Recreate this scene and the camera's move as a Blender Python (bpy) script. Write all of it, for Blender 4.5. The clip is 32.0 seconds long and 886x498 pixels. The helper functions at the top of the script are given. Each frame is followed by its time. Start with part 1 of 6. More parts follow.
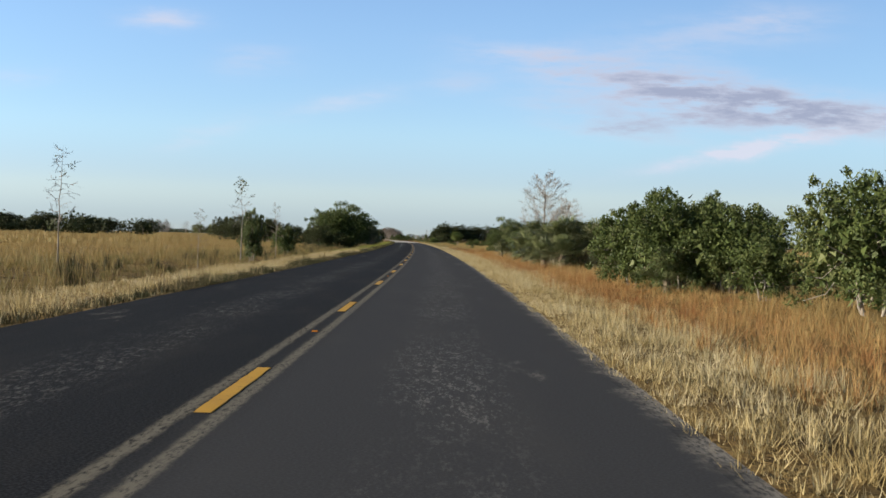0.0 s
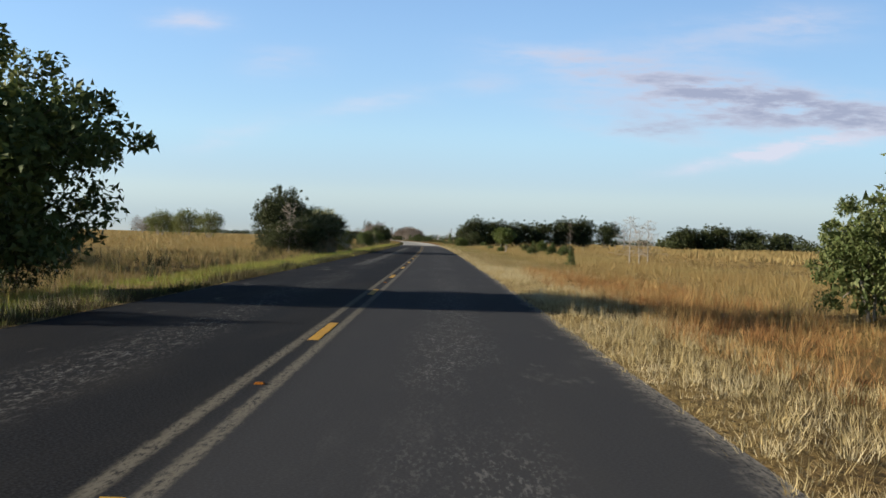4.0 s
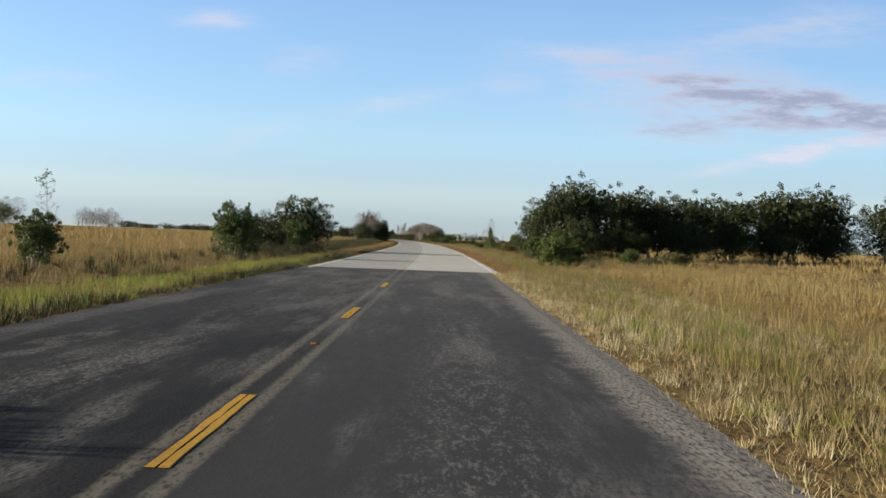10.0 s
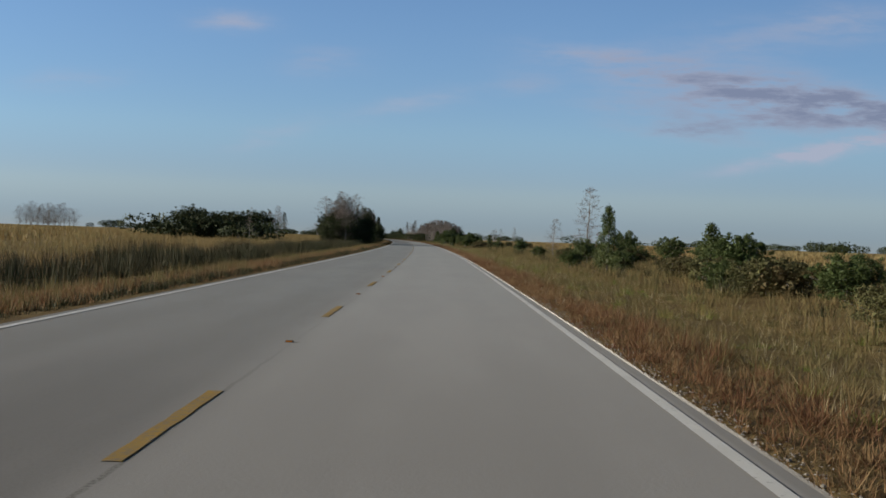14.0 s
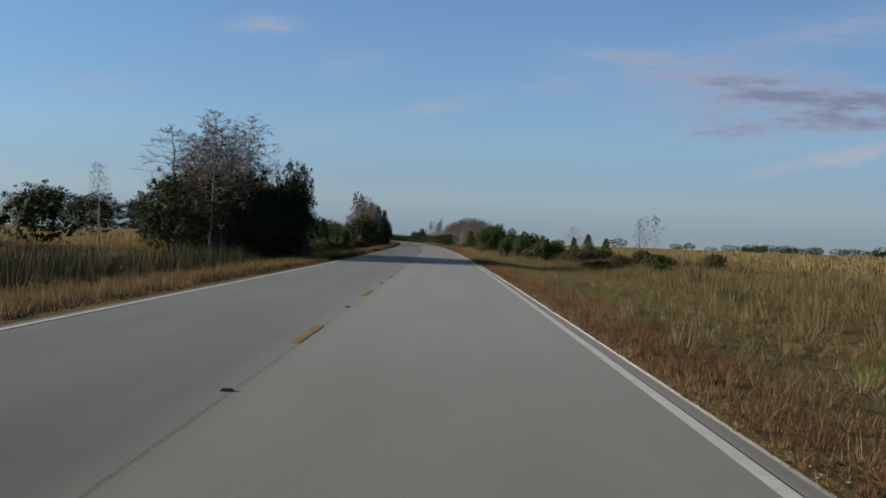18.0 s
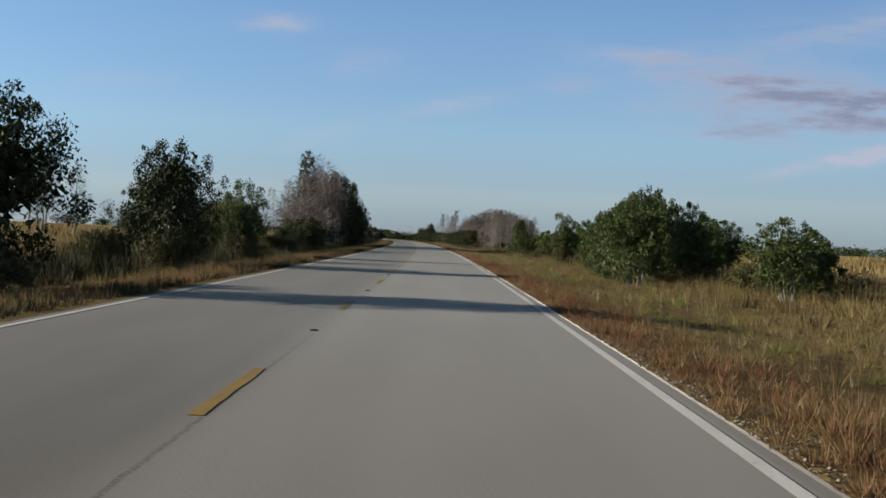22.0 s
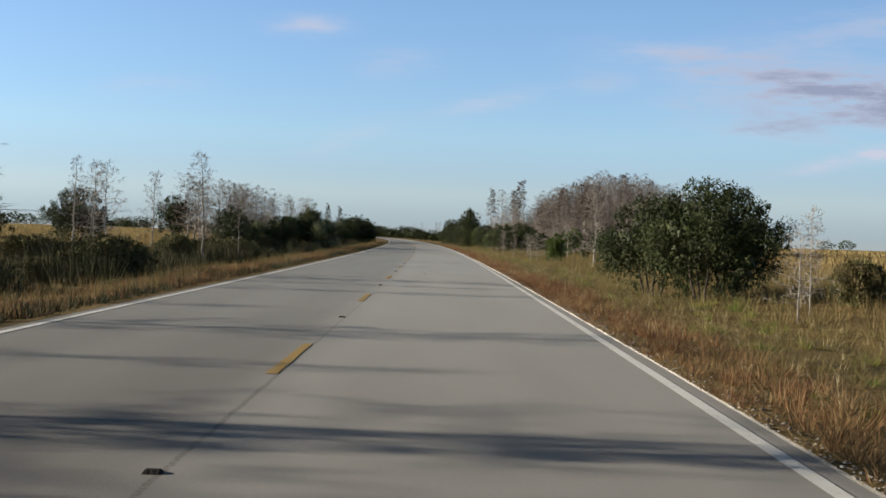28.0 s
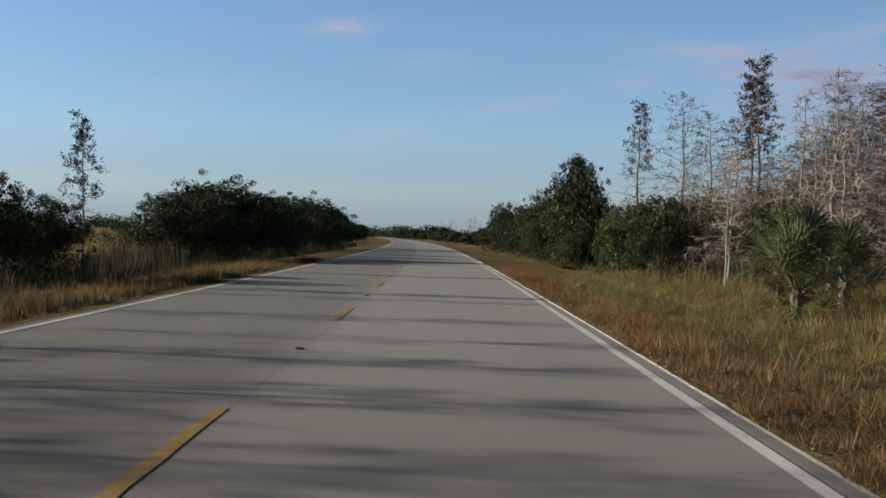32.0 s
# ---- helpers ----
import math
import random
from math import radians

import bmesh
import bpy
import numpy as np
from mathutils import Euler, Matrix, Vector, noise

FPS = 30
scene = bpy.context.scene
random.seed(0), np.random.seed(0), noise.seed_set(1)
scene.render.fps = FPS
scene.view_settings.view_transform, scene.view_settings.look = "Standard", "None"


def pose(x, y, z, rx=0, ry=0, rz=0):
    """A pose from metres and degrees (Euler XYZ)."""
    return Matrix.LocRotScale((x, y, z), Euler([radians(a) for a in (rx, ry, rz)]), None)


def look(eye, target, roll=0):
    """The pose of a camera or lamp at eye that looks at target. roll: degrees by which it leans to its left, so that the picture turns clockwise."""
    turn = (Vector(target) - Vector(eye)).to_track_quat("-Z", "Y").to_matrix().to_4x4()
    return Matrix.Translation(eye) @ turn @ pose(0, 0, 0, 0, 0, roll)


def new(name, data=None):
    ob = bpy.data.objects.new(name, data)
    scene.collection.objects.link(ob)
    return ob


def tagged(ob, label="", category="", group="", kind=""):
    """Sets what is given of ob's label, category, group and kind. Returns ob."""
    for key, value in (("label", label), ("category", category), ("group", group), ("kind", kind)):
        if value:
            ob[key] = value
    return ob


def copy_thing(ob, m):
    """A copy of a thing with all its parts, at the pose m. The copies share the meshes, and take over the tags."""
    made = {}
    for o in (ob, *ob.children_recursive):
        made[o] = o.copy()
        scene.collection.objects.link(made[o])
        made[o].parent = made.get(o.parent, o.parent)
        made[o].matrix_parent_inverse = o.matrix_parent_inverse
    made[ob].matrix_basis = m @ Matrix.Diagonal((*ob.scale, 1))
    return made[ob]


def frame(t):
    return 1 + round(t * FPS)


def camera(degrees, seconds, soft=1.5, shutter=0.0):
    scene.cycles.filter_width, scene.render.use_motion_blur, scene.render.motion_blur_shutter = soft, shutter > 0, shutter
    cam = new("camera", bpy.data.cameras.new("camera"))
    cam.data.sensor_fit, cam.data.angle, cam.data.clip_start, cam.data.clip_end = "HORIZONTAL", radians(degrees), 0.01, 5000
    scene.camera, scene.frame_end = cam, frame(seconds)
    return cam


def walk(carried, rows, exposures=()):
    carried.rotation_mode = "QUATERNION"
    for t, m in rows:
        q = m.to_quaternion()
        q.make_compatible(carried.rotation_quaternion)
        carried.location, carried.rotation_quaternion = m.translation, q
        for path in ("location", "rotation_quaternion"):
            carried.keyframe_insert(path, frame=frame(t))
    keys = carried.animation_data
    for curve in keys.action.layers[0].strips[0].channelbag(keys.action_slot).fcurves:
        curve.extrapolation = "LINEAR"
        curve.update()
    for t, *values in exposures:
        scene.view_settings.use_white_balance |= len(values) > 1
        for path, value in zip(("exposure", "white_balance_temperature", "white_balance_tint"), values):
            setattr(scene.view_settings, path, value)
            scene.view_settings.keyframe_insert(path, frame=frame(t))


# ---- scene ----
# ---- the road's line and the camera ----
HEADING = [(-50, -0.82), (10, 0.04), (70, 0.8), (130, 1.3), (190, 1.61), (250, 1.87), (310, 2.22), (370, 2.63), (430, 3.12), (490, 3.72), (550, 4.35), (610, 4.88), (670, 5.29), (730, 5.77), (790, 6.34), (850, 6.8), (910, 7.32), (970, 8.0), (1030, 8.76), (1090, 9.47), (1150, 10.15), (1210, 10.8), (1270, 11.44), (1330, 12.06), (1390, 12.69), (1450, 13.31)]
# seconds, metres along, metres right of the middle, yaw, pitch, roll
PATH = [
    (0, -0.80, 1.84, -0.08, -0.50, 1.54), (0.5, 15.19, 1.81, 0.19, -0.65, 1.95), (1, 31.18, 1.78, 0.35, -0.45, 2.01), (1.5, 47.19, 1.76, 0.56, -0.56, 2.02),
    (2, 63.21, 1.73, 0.75, -0.57, 1.97), (2.5, 79.22, 1.72, 0.92, -0.45, 1.87), (3, 95.19, 1.70, 1.01, -0.54, 1.72), (3.5, 111.11, 1.69, 1.11, -0.48, 1.69),
    (5.5, 174.50, 1.62, 1.50, -0.57, 1.96), (6, 190.37, 1.60, 1.66, -0.68, 2.04), (6.5, 206.27, 1.55, 1.72, -0.58, 2.12), (7, 222.20, 1.51, 1.81, -0.40, 2.13),
    (7.5, 238.15, 1.50, 1.82, -0.60, 2.12), (8, 254.09, 1.50, 1.82, -0.66, 2.04), (8.5, 270.04, 1.53, 1.92, -0.48, 1.96), (9, 286.03, 1.58, 2.01, -0.53, 2.13),
    (9.5, 302.10, 1.61, 2.20, -0.56, 2.14), (10, 318.28, 1.63, 2.36, -0.52, 2.14), (10.5, 334.57, 1.66, 2.43, -0.45, 2.15), (11, 350.87, 1.69, 2.50, -0.60, 2.28),
    (11.5, 367.15, 1.70, 2.62, -0.47, 2.18), (12, 383.31, 1.72, 2.66, -0.29, 1.96), (12.5, 399.30, 1.76, 2.75, -0.56, 1.73), (13, 415.14, 1.82, 2.96, -0.64, 1.54),
    (13.5, 430.86, 1.88, 3.22, -0.45, 1.92), (14, 446.50, 1.92, 3.25, -0.54, 1.98), (14.5, 462.14, 1.94, 3.32, -0.56, 1.97), (15, 477.81, 1.94, 3.49, -0.68, 1.81),
    (15.5, 493.57, 1.94, 3.73, -0.47, 1.71), (17.5, 556.99, 1.92, 4.52, -0.52, 1.99), (18, 572.90, 1.90, 4.76, -0.45, 2.14), (18.5, 588.87, 1.89, 4.79, -0.47, 2.10),
    (19, 604.89, 1.86, 4.97, -0.54, 1.95), (19.5, 620.92, 1.84, 5.02, -0.43, 2.18), (20, 636.93, 1.81, 5.18, -0.48, 2.40), (20.5, 652.90, 1.79, 5.21, -0.54, 2.39),
    (21, 668.84, 1.77, 5.25, -0.50, 2.43), (21.5, 684.81, 1.77, 5.35, -0.51, 2.40), (22, 700.83, 1.78, 5.46, -0.53, 2.38), (22.5, 716.90, 1.79, 5.52, -0.41, 2.27),
    (23, 732.97, 1.80, 5.86, -0.38, 2.16), (23.5, 749.02, 1.81, 5.98, -0.39, 2.18), (24, 765.06, 1.81, 6.12, -0.61, 2.25), (24.5, 781.09, 1.80, 6.19, -0.60, 2.35),
    (26.5, 845.21, 1.64, 6.99, -0.61, 2.22), (27, 861.26, 1.62, 6.97, -0.47, 2.33), (27.5, 877.31, 1.62, 7.05, -0.37, 2.12), (28, 893.34, 1.62, 7.13, -0.63, 1.84),
    (28.5, 909.35, 1.64, 7.38, -0.50, 2.09), (29, 925.35, 1.66, 7.71, -0.45, 2.35), (29.5, 941.31, 1.67, 7.64, -0.59, 2.33), (30, 957.21, 1.69, 7.79, -0.50, 2.29),
    (30.5, 973.08, 1.70, 7.97, -0.65, 2.45), (31, 988.91, 1.71, 8.32, -0.47, 2.40), (31.5, 1004.69, 1.71, 8.57, -0.50, 2.28), (32, 1020.45, 1.71, 8.76, -0.62, 1.67),
]
EXPOSURE = [(0.0, 1.07, 6520, 10), (10.2, 1.07, 6500, 10), (11.2, 1.07, 6450, 10), (12.0, 0.8, 6320, 10), (13.0, 0.47, 6080, 10), (14.0, 0.27, 6000, 10), (17.0, 0.29, 5960, 10), (19.5, 0.17, 5900, 10), (21.0, 0.49, 6180, 10), (24.0, 0.49, 6150, 10), (27.0, 0.72, 6280, 10), (28.0, 0.82, 6350, 10), (29.0, 0.57, 6200, 10), (30.0, 0.47, 6220, 10), (32.0, 0.45, 6220, 10)]
EYE = 1.40                     # the lens above the road
JOIN = 366.5                    # asphalt ends and concrete begins
S_GRID = np.arange(-400.0, 4600.0, 4.0)


def road_table():
    k = np.array(HEADING)
    turn = np.radians(np.interp(S_GRID, k[:, 0], k[:, 1]))
    soft = np.hanning(17) / np.hanning(17).sum()
    turn = np.convolve(np.pad(turn, 8, mode="edge"), soft, "valid")
    x = np.concatenate([[0], np.cumsum(-np.sin(turn[:-1]) * 4)])
    y = np.concatenate([[0], np.cumsum(np.cos(turn[:-1]) * 4)])
    return x - np.interp(0, S_GRID, x), y - np.interp(0, S_GRID, y), turn


ROAD_X, ROAD_Y, ROAD_T = road_table()


def spot(s, off):
    """World x, y of a place s metres along the road and off metres to the right of its middle."""
    h = np.interp(s, S_GRID, ROAD_T)
    return (np.interp(s, S_GRID, ROAD_X) + off * np.cos(h), np.interp(s, S_GRID, ROAD_Y) + off * np.sin(h))


def bearing(s):
    return float(np.interp(s, S_GRID, ROAD_T))


def ground_z(off):
    return np.interp(np.abs(off), [0, 3.62, 3.82, 4.38, 5.7, 9, 15, 30, 90, 300], [-0.06, -0.06, -0.016, -0.016, -0.12, -0.34, -0.10, 0.0, 0.25, 0.40])


cam = camera(43.45, 32.0, soft=1.6, shutter=0.0)
rows = []
for t, s, d, yaw, pitch, roll in PATH:
    cx, cy = spot(s, d)
    rows.append((t, pose(float(cx), float(cy), EYE, 90 + pitch, -roll, yaw)))
walk(cam, rows, exposures=EXPOSURE)

# ---- sky and sun ----
SUN_TURN = radians(4)
SUN_EL, SUN_AZ = radians(15.5), radians(-90) - SUN_TURN      # low, from the left of the road
world = bpy.data.worlds.new("sky")
scene.world = world
world.use_nodes = True


class Nodes:
    """Short hand for building a node tree."""

    def __init__(self, tree):
        self.tree = tree
        tree.nodes.clear()

    def add(self, kind):
        return self.tree.nodes.new(kind)

    def link(self, a, b):
        self.tree.links.new(a, b)

    def feed(self, socket, value):
        if isinstance(value, bpy.types.NodeSocket):
            self.link(value, socket)
        else:
            socket.default_value = value

    def math(self, op, a, b=0.0, c=0.0, clamp=False):
        n = self.add("ShaderNodeMath")
        n.operation, n.use_clamp = op, clamp
        for i, v in enumerate((a, b, c)):
            self.feed(n.inputs[i], v)
        return n.outputs[0]

    def mix(self, f, a, b):
        n = self.add("ShaderNodeMix")
        n.data_type = "RGBA"
        for i, v in ((0, f), (6, a), (7, b)):
            self.feed(n.inputs[i], v if isinstance(v, (bpy.types.NodeSocket, float, int)) else (*v, 1))
        return n.outputs[2]

    def noise(self, vec, scale, detail=3.0, rough=0.55):
        n = self.add("ShaderNodeTexNoise")
        if vec is not None:
            self.link(vec, n.inputs["Vector"])
        n.inputs["Scale"].default_value, n.inputs["Detail"].default_value, n.inputs["Roughness"].default_value = scale, detail, rough
        return n.outputs["Fac"]

    def span(self, v, a, b, lo=0.0, hi=1.0, smooth=True):
        n = self.add("ShaderNodeMapRange")
        n.interpolation_type = "SMOOTHSTEP" if smooth else "LINEAR"
        for i, x in enumerate((v, a, b, lo, hi)):
            self.feed(n.inputs[i], x)
        return n.outputs[0]

    def xyz(self, vec):
        n = self.add("ShaderNodeSeparateXYZ")
        self.link(vec, n.inputs[0])
        return n.outputs

    def join(self, x, y, z=0.0):
        n = self.add("ShaderNodeCombineXYZ")
        for i, v in enumerate((x, y, z)):
            self.feed(n.inputs[i], v)
        return n.outputs[0]


# streaks of thin cloud: direction (sideways, up), half length, half height, tilt, how dense, how dark
CLOUDS = [
    (-0.257, 0.190, 0.032, 0.0065, -1, 0.60, 0.15), (-0.172, 0.155, 0.034, 0.010, 5, 0.28, 0.4), (-0.084, 0.122, 0.056, 0.0065, 11, 0.34, 0.0),
    (-0.218, 0.088, 0.036, 0.008, 20, 0.26, 0.0), (-0.403, 0.134, 0.044, 0.007, 4, 0.30, 0.0), (0.064, 0.169, 0.052, 0.0075, -3, 0.42, 0.3),
    (0.017, 0.143, 0.030, 0.009, -6, 0.28, 0.6), (0.112, 0.152, 0.048, 0.014, -9, 0.55, 0.5), (0.172, 0.171, 0.050, 0.012, 0, 0.22, 0.5),
    (0.216, 0.186, 0.050, 0.012, 0, 0.24, 0.4), (0.288, 0.202, 0.050, 0.012, 3, 0.50, 0.3), (0.178, 0.142, 0.056, 0.014, -7, 0.95, 0.6),
    (0.242, 0.134, 0.060, 0.014, -7, 1.1, 0.75), (0.313, 0.125, 0.062, 0.012, -6, 1.1, 0.85), (0.390, 0.118, 0.060, 0.012, -6, 0.80, 0.8),
    (0.153, 0.104, 0.050, 0.0065, -5, 0.75, 1.0), (0.205, 0.113, 0.062, 0.006, -4, 0.50, 0.9), (0.285, 0.091, 0.074, 0.0048, 12.5, 1.7, 0.0),
    (0.400, 0.118, 0.060, 0.006, 12, 0.60, 0.0), (0.105, 0.122, 0.040, 0.006, -4, 0.35, 0.8),
]
w = Nodes(world.node_tree)
sky = w.add("ShaderNodeTexSky")
sky.sky_type, sky.sun_disc, sky.sun_elevation, sky.sun_rotation = "NISHITA", False, SUN_EL, SUN_AZ
sky.air_density, sky.dust_density, sky.ozone_density, sky.altitude = 1.0, 0.0, 2.2, 0
ways = w.xyz(w.add("ShaderNodeTexCoord").outputs["Generated"])
ahead = w.math("MAXIMUM", ways[1], 0.05)
u, v = w.math("DIVIDE", ways[0], ahead), w.math("DIVIDE", ways[2], ahead)
wisp = w.noise(w.join(w.math("MULTIPLY", u, 9), w.math("MULTIPLY", v, 42)), 1.6, 6, 0.62)
warp = w.noise(w.join(w.math("MULTIPLY", u, 7), w.math("MULTIPLY", v, 12), 3.0), 2.0, 4, 0.6)
cover, shade = 0.0, 0.0
for cu, cv, half, tall, tilt, dense, dark in CLOUDS:
    half, tall, dense = half * 1.1, tall * 1.35, dense * 1.0
    c, si = math.cos(radians(tilt)), math.sin(radians(tilt))
    du, dv = w.math("SUBTRACT", u, cu), w.math("SUBTRACT", v, cv)
    dv = w.math("ADD", dv, w.math("MULTIPLY", w.math("SUBTRACT", warp, 0.5), 0.022))
    along = w.math("ADD", w.math("MULTIPLY", du, c / half), w.math("MULTIPLY", dv, si / half))
    cross = w.math("SUBTRACT", w.math("MULTIPLY", dv, c / tall), w.math("MULTIPLY", du, si / tall))
    far2 = w.math("ADD", w.math("MULTIPLY", along, along), w.math("MULTIPLY", cross, cross))
    body = w.math("EXPONENT", w.math("MULTIPLY", far2, -1.1))
    body = w.math("MULTIPLY", w.math("MULTIPLY", body, dense), w.span(wisp, 0.28, 0.72, 0.15, 1.35))
    cover = w.math("ADD", body, cover)
    shade = w.math("ADD", w.math("MULTIPLY", body, dark), shade)
cover = w.math("MINIMUM", cover, 0.85)
tone = w.mix(w.math("MINIMUM", shade, 1.0), (4.6, 4.7, 5.5), (2.35, 2.45, 3.3))
gain = w.add("ShaderNodeVectorMath")
gain.operation = "MULTIPLY"
w.link(sky.outputs[0], gain.inputs[0])
low = w.mix(w.span(ways[2], 0.006, 0.045), (0.50, 0.67, 1.20), (0.78, 0.86, 1.19))
low = w.mix(w.span(ways[2], 0.045, 0.10), low, (0.97, 1.06, 1.28))
low = w.mix(w.span(ways[2], 0.07, 0.21), low, (1.12, 1.19, 1.38))
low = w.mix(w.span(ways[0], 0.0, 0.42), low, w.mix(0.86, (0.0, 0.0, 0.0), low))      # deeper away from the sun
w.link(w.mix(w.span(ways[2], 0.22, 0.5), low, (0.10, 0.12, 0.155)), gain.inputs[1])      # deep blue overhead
whole = w.mix(cover, gain.outputs[0], tone)
back = w.add("ShaderNodeBackground")
w.link(whole, back.inputs[0])
back.inputs[1].default_value = 0.076
w.link(back.outputs[0], w.add("ShaderNodeOutputWorld").inputs[0])

sun = new("sun", bpy.data.lights.new("sun", "SUN"))
sun.data.energy, sun.data.angle, sun.data.color = 5.0, radians(0.6), (1.0, 0.90, 0.73)
sun.matrix_world = look((0, 0, 0), (math.cos(SUN_EL) * math.cos(SUN_TURN), math.cos(SUN_EL) * math.sin(SUN_TURN), -math.sin(SUN_EL)))


# ---- materials ----
def material(name):
    m = bpy.data.materials.new(name)
    m.use_nodes = True
    return m, Nodes(m.node_tree)


def finish(n, colour, rough, bump=None, depth=0.01, through_light=0.0, spec=0.3, metal=0.0, graze_sheen=0.0):
    b = n.add("ShaderNodeBsdfPrincipled")
    n.feed(b.inputs["Base Color"], colour if isinstance(colour, bpy.types.NodeSocket) else (*colour, 1))
    n.feed(b.inputs["Roughness"], rough)
    b.inputs["Specular IOR Level"].default_value = spec
    b.inputs["Metallic"].default_value = metal
    # warm sheen that lightens a surface seen at a grazing angle
    b.inputs["Sheen Weight"].default_value = graze_sheen
    b.inputs["Sheen Roughness"].default_value = 0.155
    b.inputs["Sheen Tint"].default_value = (1.0, 0.93, 0.82, 1)
    if bump is not None:
        k = n.add("ShaderNodeBump")
        k.inputs["Distance"].default_value = depth
        n.link(bump, k.inputs["Height"])
        n.link(k.outputs[0], b.inputs["Normal"])
    top = b.outputs[0]
    if through_light:
        tr = n.add("ShaderNodeBsdfTranslucent")
        n.feed(tr.inputs[0], colour if isinstance(colour, bpy.types.NodeSocket) else (*colour, 1))
        mx = n.add("ShaderNodeMixShader")
        mx.inputs[0].default_value = through_light
        n.link(top, mx.inputs[1])
        n.link(tr.outputs[0], mx.inputs[2])
        top = mx.outputs[0]
    n.link(top, n.add("ShaderNodeOutputMaterial").inputs[0])


def blade_material(name, dry, mid, fresh, patch=0.25, glow=0.3, rough=0.7, tuft=0.0):
    """Leaves or blades: three colours mixed blade by blade and in drifts over the ground; tuft sets old and fresh tufts apart."""
    m, n = material(name)
    g = n.add("ShaderNodeNewGeometry")
    drift = n.noise(g.outputs["Position"], patch, 3)
    own = g.outputs["Random Per Island"]
    f = n.math("ADD", n.math("MULTIPLY", own, 0.55), n.span(drift, 0.35, 0.65, 0.0, 0.5))
    if tuft:
        small = n.noise(g.outputs["Position"], 2.3, 3, 0.6)
        f = n.math("ADD", f, n.span(small, 0.35, 0.65, -0.3, 0.3))
    col = n.mix(n.span(f, 0.05, 0.55), dry, mid)
    col = n.mix(n.span(f, 0.5, 1.0), col, fresh)
    if tuft:
        old = n.noise(g.outputs["Position"], 4.1, 2, 0.5)
        col = n.mix(n.span(old, 0.52, 0.68, 0.0, tuft), col, (dry[0] * 0.45, dry[1] * 0.45, dry[2] * 0.5))
        pale = n.noise(g.outputs["Position"], 1.1, 4, 0.6)
        col = n.mix(n.span(pale, 0.52, 0.70, 0.0, tuft * 0.8), col, (min(0.8, fresh[0] * 1.3), min(0.7, fresh[1] * 1.3), min(0.5, fresh[2] * 1.35)))
    finish(n, col, rough, through_light=glow, spec=0.15)
    return m


def bark_material(name, a, b, scale=9.0):
    m, n = material(name)
    g = n.add("ShaderNodeTexCoord").outputs["Object"]
    p = n.xyz(g)
    grain = n.noise(n.join(p[0], p[1], n.math("MULTIPLY", p[2], 0.25)), scale, 5)
    blot = n.noise(g, 1.3, 3)
    col = n.mix(n.span(n.math("ADD", n.math("MULTIPLY", grain, 0.7), n.math("MULTIPLY", blot, 0.3)), 0.3, 0.7), a, b)
    finish(n, col, 0.9, grain, 0.03, spec=0.1)
    return m


STRAW = blade_material("dry_straw", (0.2736, 0.2052, 0.0889), (0.4309, 0.3488, 0.1778), (0.472, 0.4036, 0.2531), tuft=0.75)
RUST = blade_material("rusty_grass", (0.2052, 0.0855, 0.0308), (0.342, 0.1915, 0.0752), (0.3694, 0.2668, 0.1094), tuft=0.6)
BROWN = blade_material("brown_verge_grass", (0.1368, 0.0616, 0.0308), (0.2257, 0.1231, 0.0581), (0.3078, 0.2052, 0.0958), tuft=0.7)
GREEN = blade_material("green_verge_grass", (0.2873, 0.2394, 0.0752), (0.2052, 0.2189, 0.0479), (0.1368, 0.1847, 0.0376), tuft=0.5)
OLIVE = blade_material("olive_grass", (0.262, 0.182, 0.082), (0.196, 0.155, 0.063), (0.142, 0.134, 0.048), tuft=0.6)
FIELD = blade_material("tawny_sawgrass", (0.2326, 0.1505, 0.0581), (0.3146, 0.2257, 0.0923), (0.2462, 0.2052, 0.0855), patch=0.06, tuft=0.4)
# dark olive sedge, toned down further for the side turned from the sun
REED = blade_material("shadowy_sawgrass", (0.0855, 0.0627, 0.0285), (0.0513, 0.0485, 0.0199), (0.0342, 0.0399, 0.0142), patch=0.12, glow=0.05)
LEAF_SCRUB = blade_material("olive_brown_scrub", (0.115, 0.082, 0.036), (0.082, 0.076, 0.03), (0.135, 0.13, 0.05), glow=0.08, patch=0.5)
LEAF_OAK = blade_material("dark_oak_leaf", (0.0438, 0.051, 0.017), (0.0255, 0.0346, 0.011), (0.0638, 0.0718, 0.0243), glow=0.06, rough=0.6)
LEAF_BUSH = blade_material("myrtle_leaf", (0.0912, 0.114, 0.0342), (0.0547, 0.0775, 0.0228), (0.1406, 0.1558, 0.057), glow=0.2, rough=0.55)
LEAF_BRIGHT = blade_material("light_green_leaf", (0.0988, 0.1292, 0.0304), (0.0684, 0.0988, 0.0228), (0.1292, 0.152, 0.0456), glow=0.25, rough=0.5)
LEAF_PALM = blade_material("palm_frond", (0.15, 0.165, 0.075), (0.07, 0.086, 0.033), (0.30, 0.30, 0.175), glow=0.12, rough=0.3)
LEAF_DEAD = blade_material("dead_frond", (0.304, 0.2508, 0.1672), (0.228, 0.1748, 0.1064), (0.3952, 0.342, 0.2508), glow=0.1)
LEAF_BROWN = blade_material("withered_leaf", (0.079, 0.0456, 0.0274), (0.0547, 0.0365, 0.0243), (0.0851, 0.0608, 0.0334), glow=0.2)
LEAF_WILLOW = blade_material("willow_leaf", (0.1216, 0.1292, 0.038), (0.0912, 0.1064, 0.0304), (0.152, 0.152, 0.0532), glow=0.25)
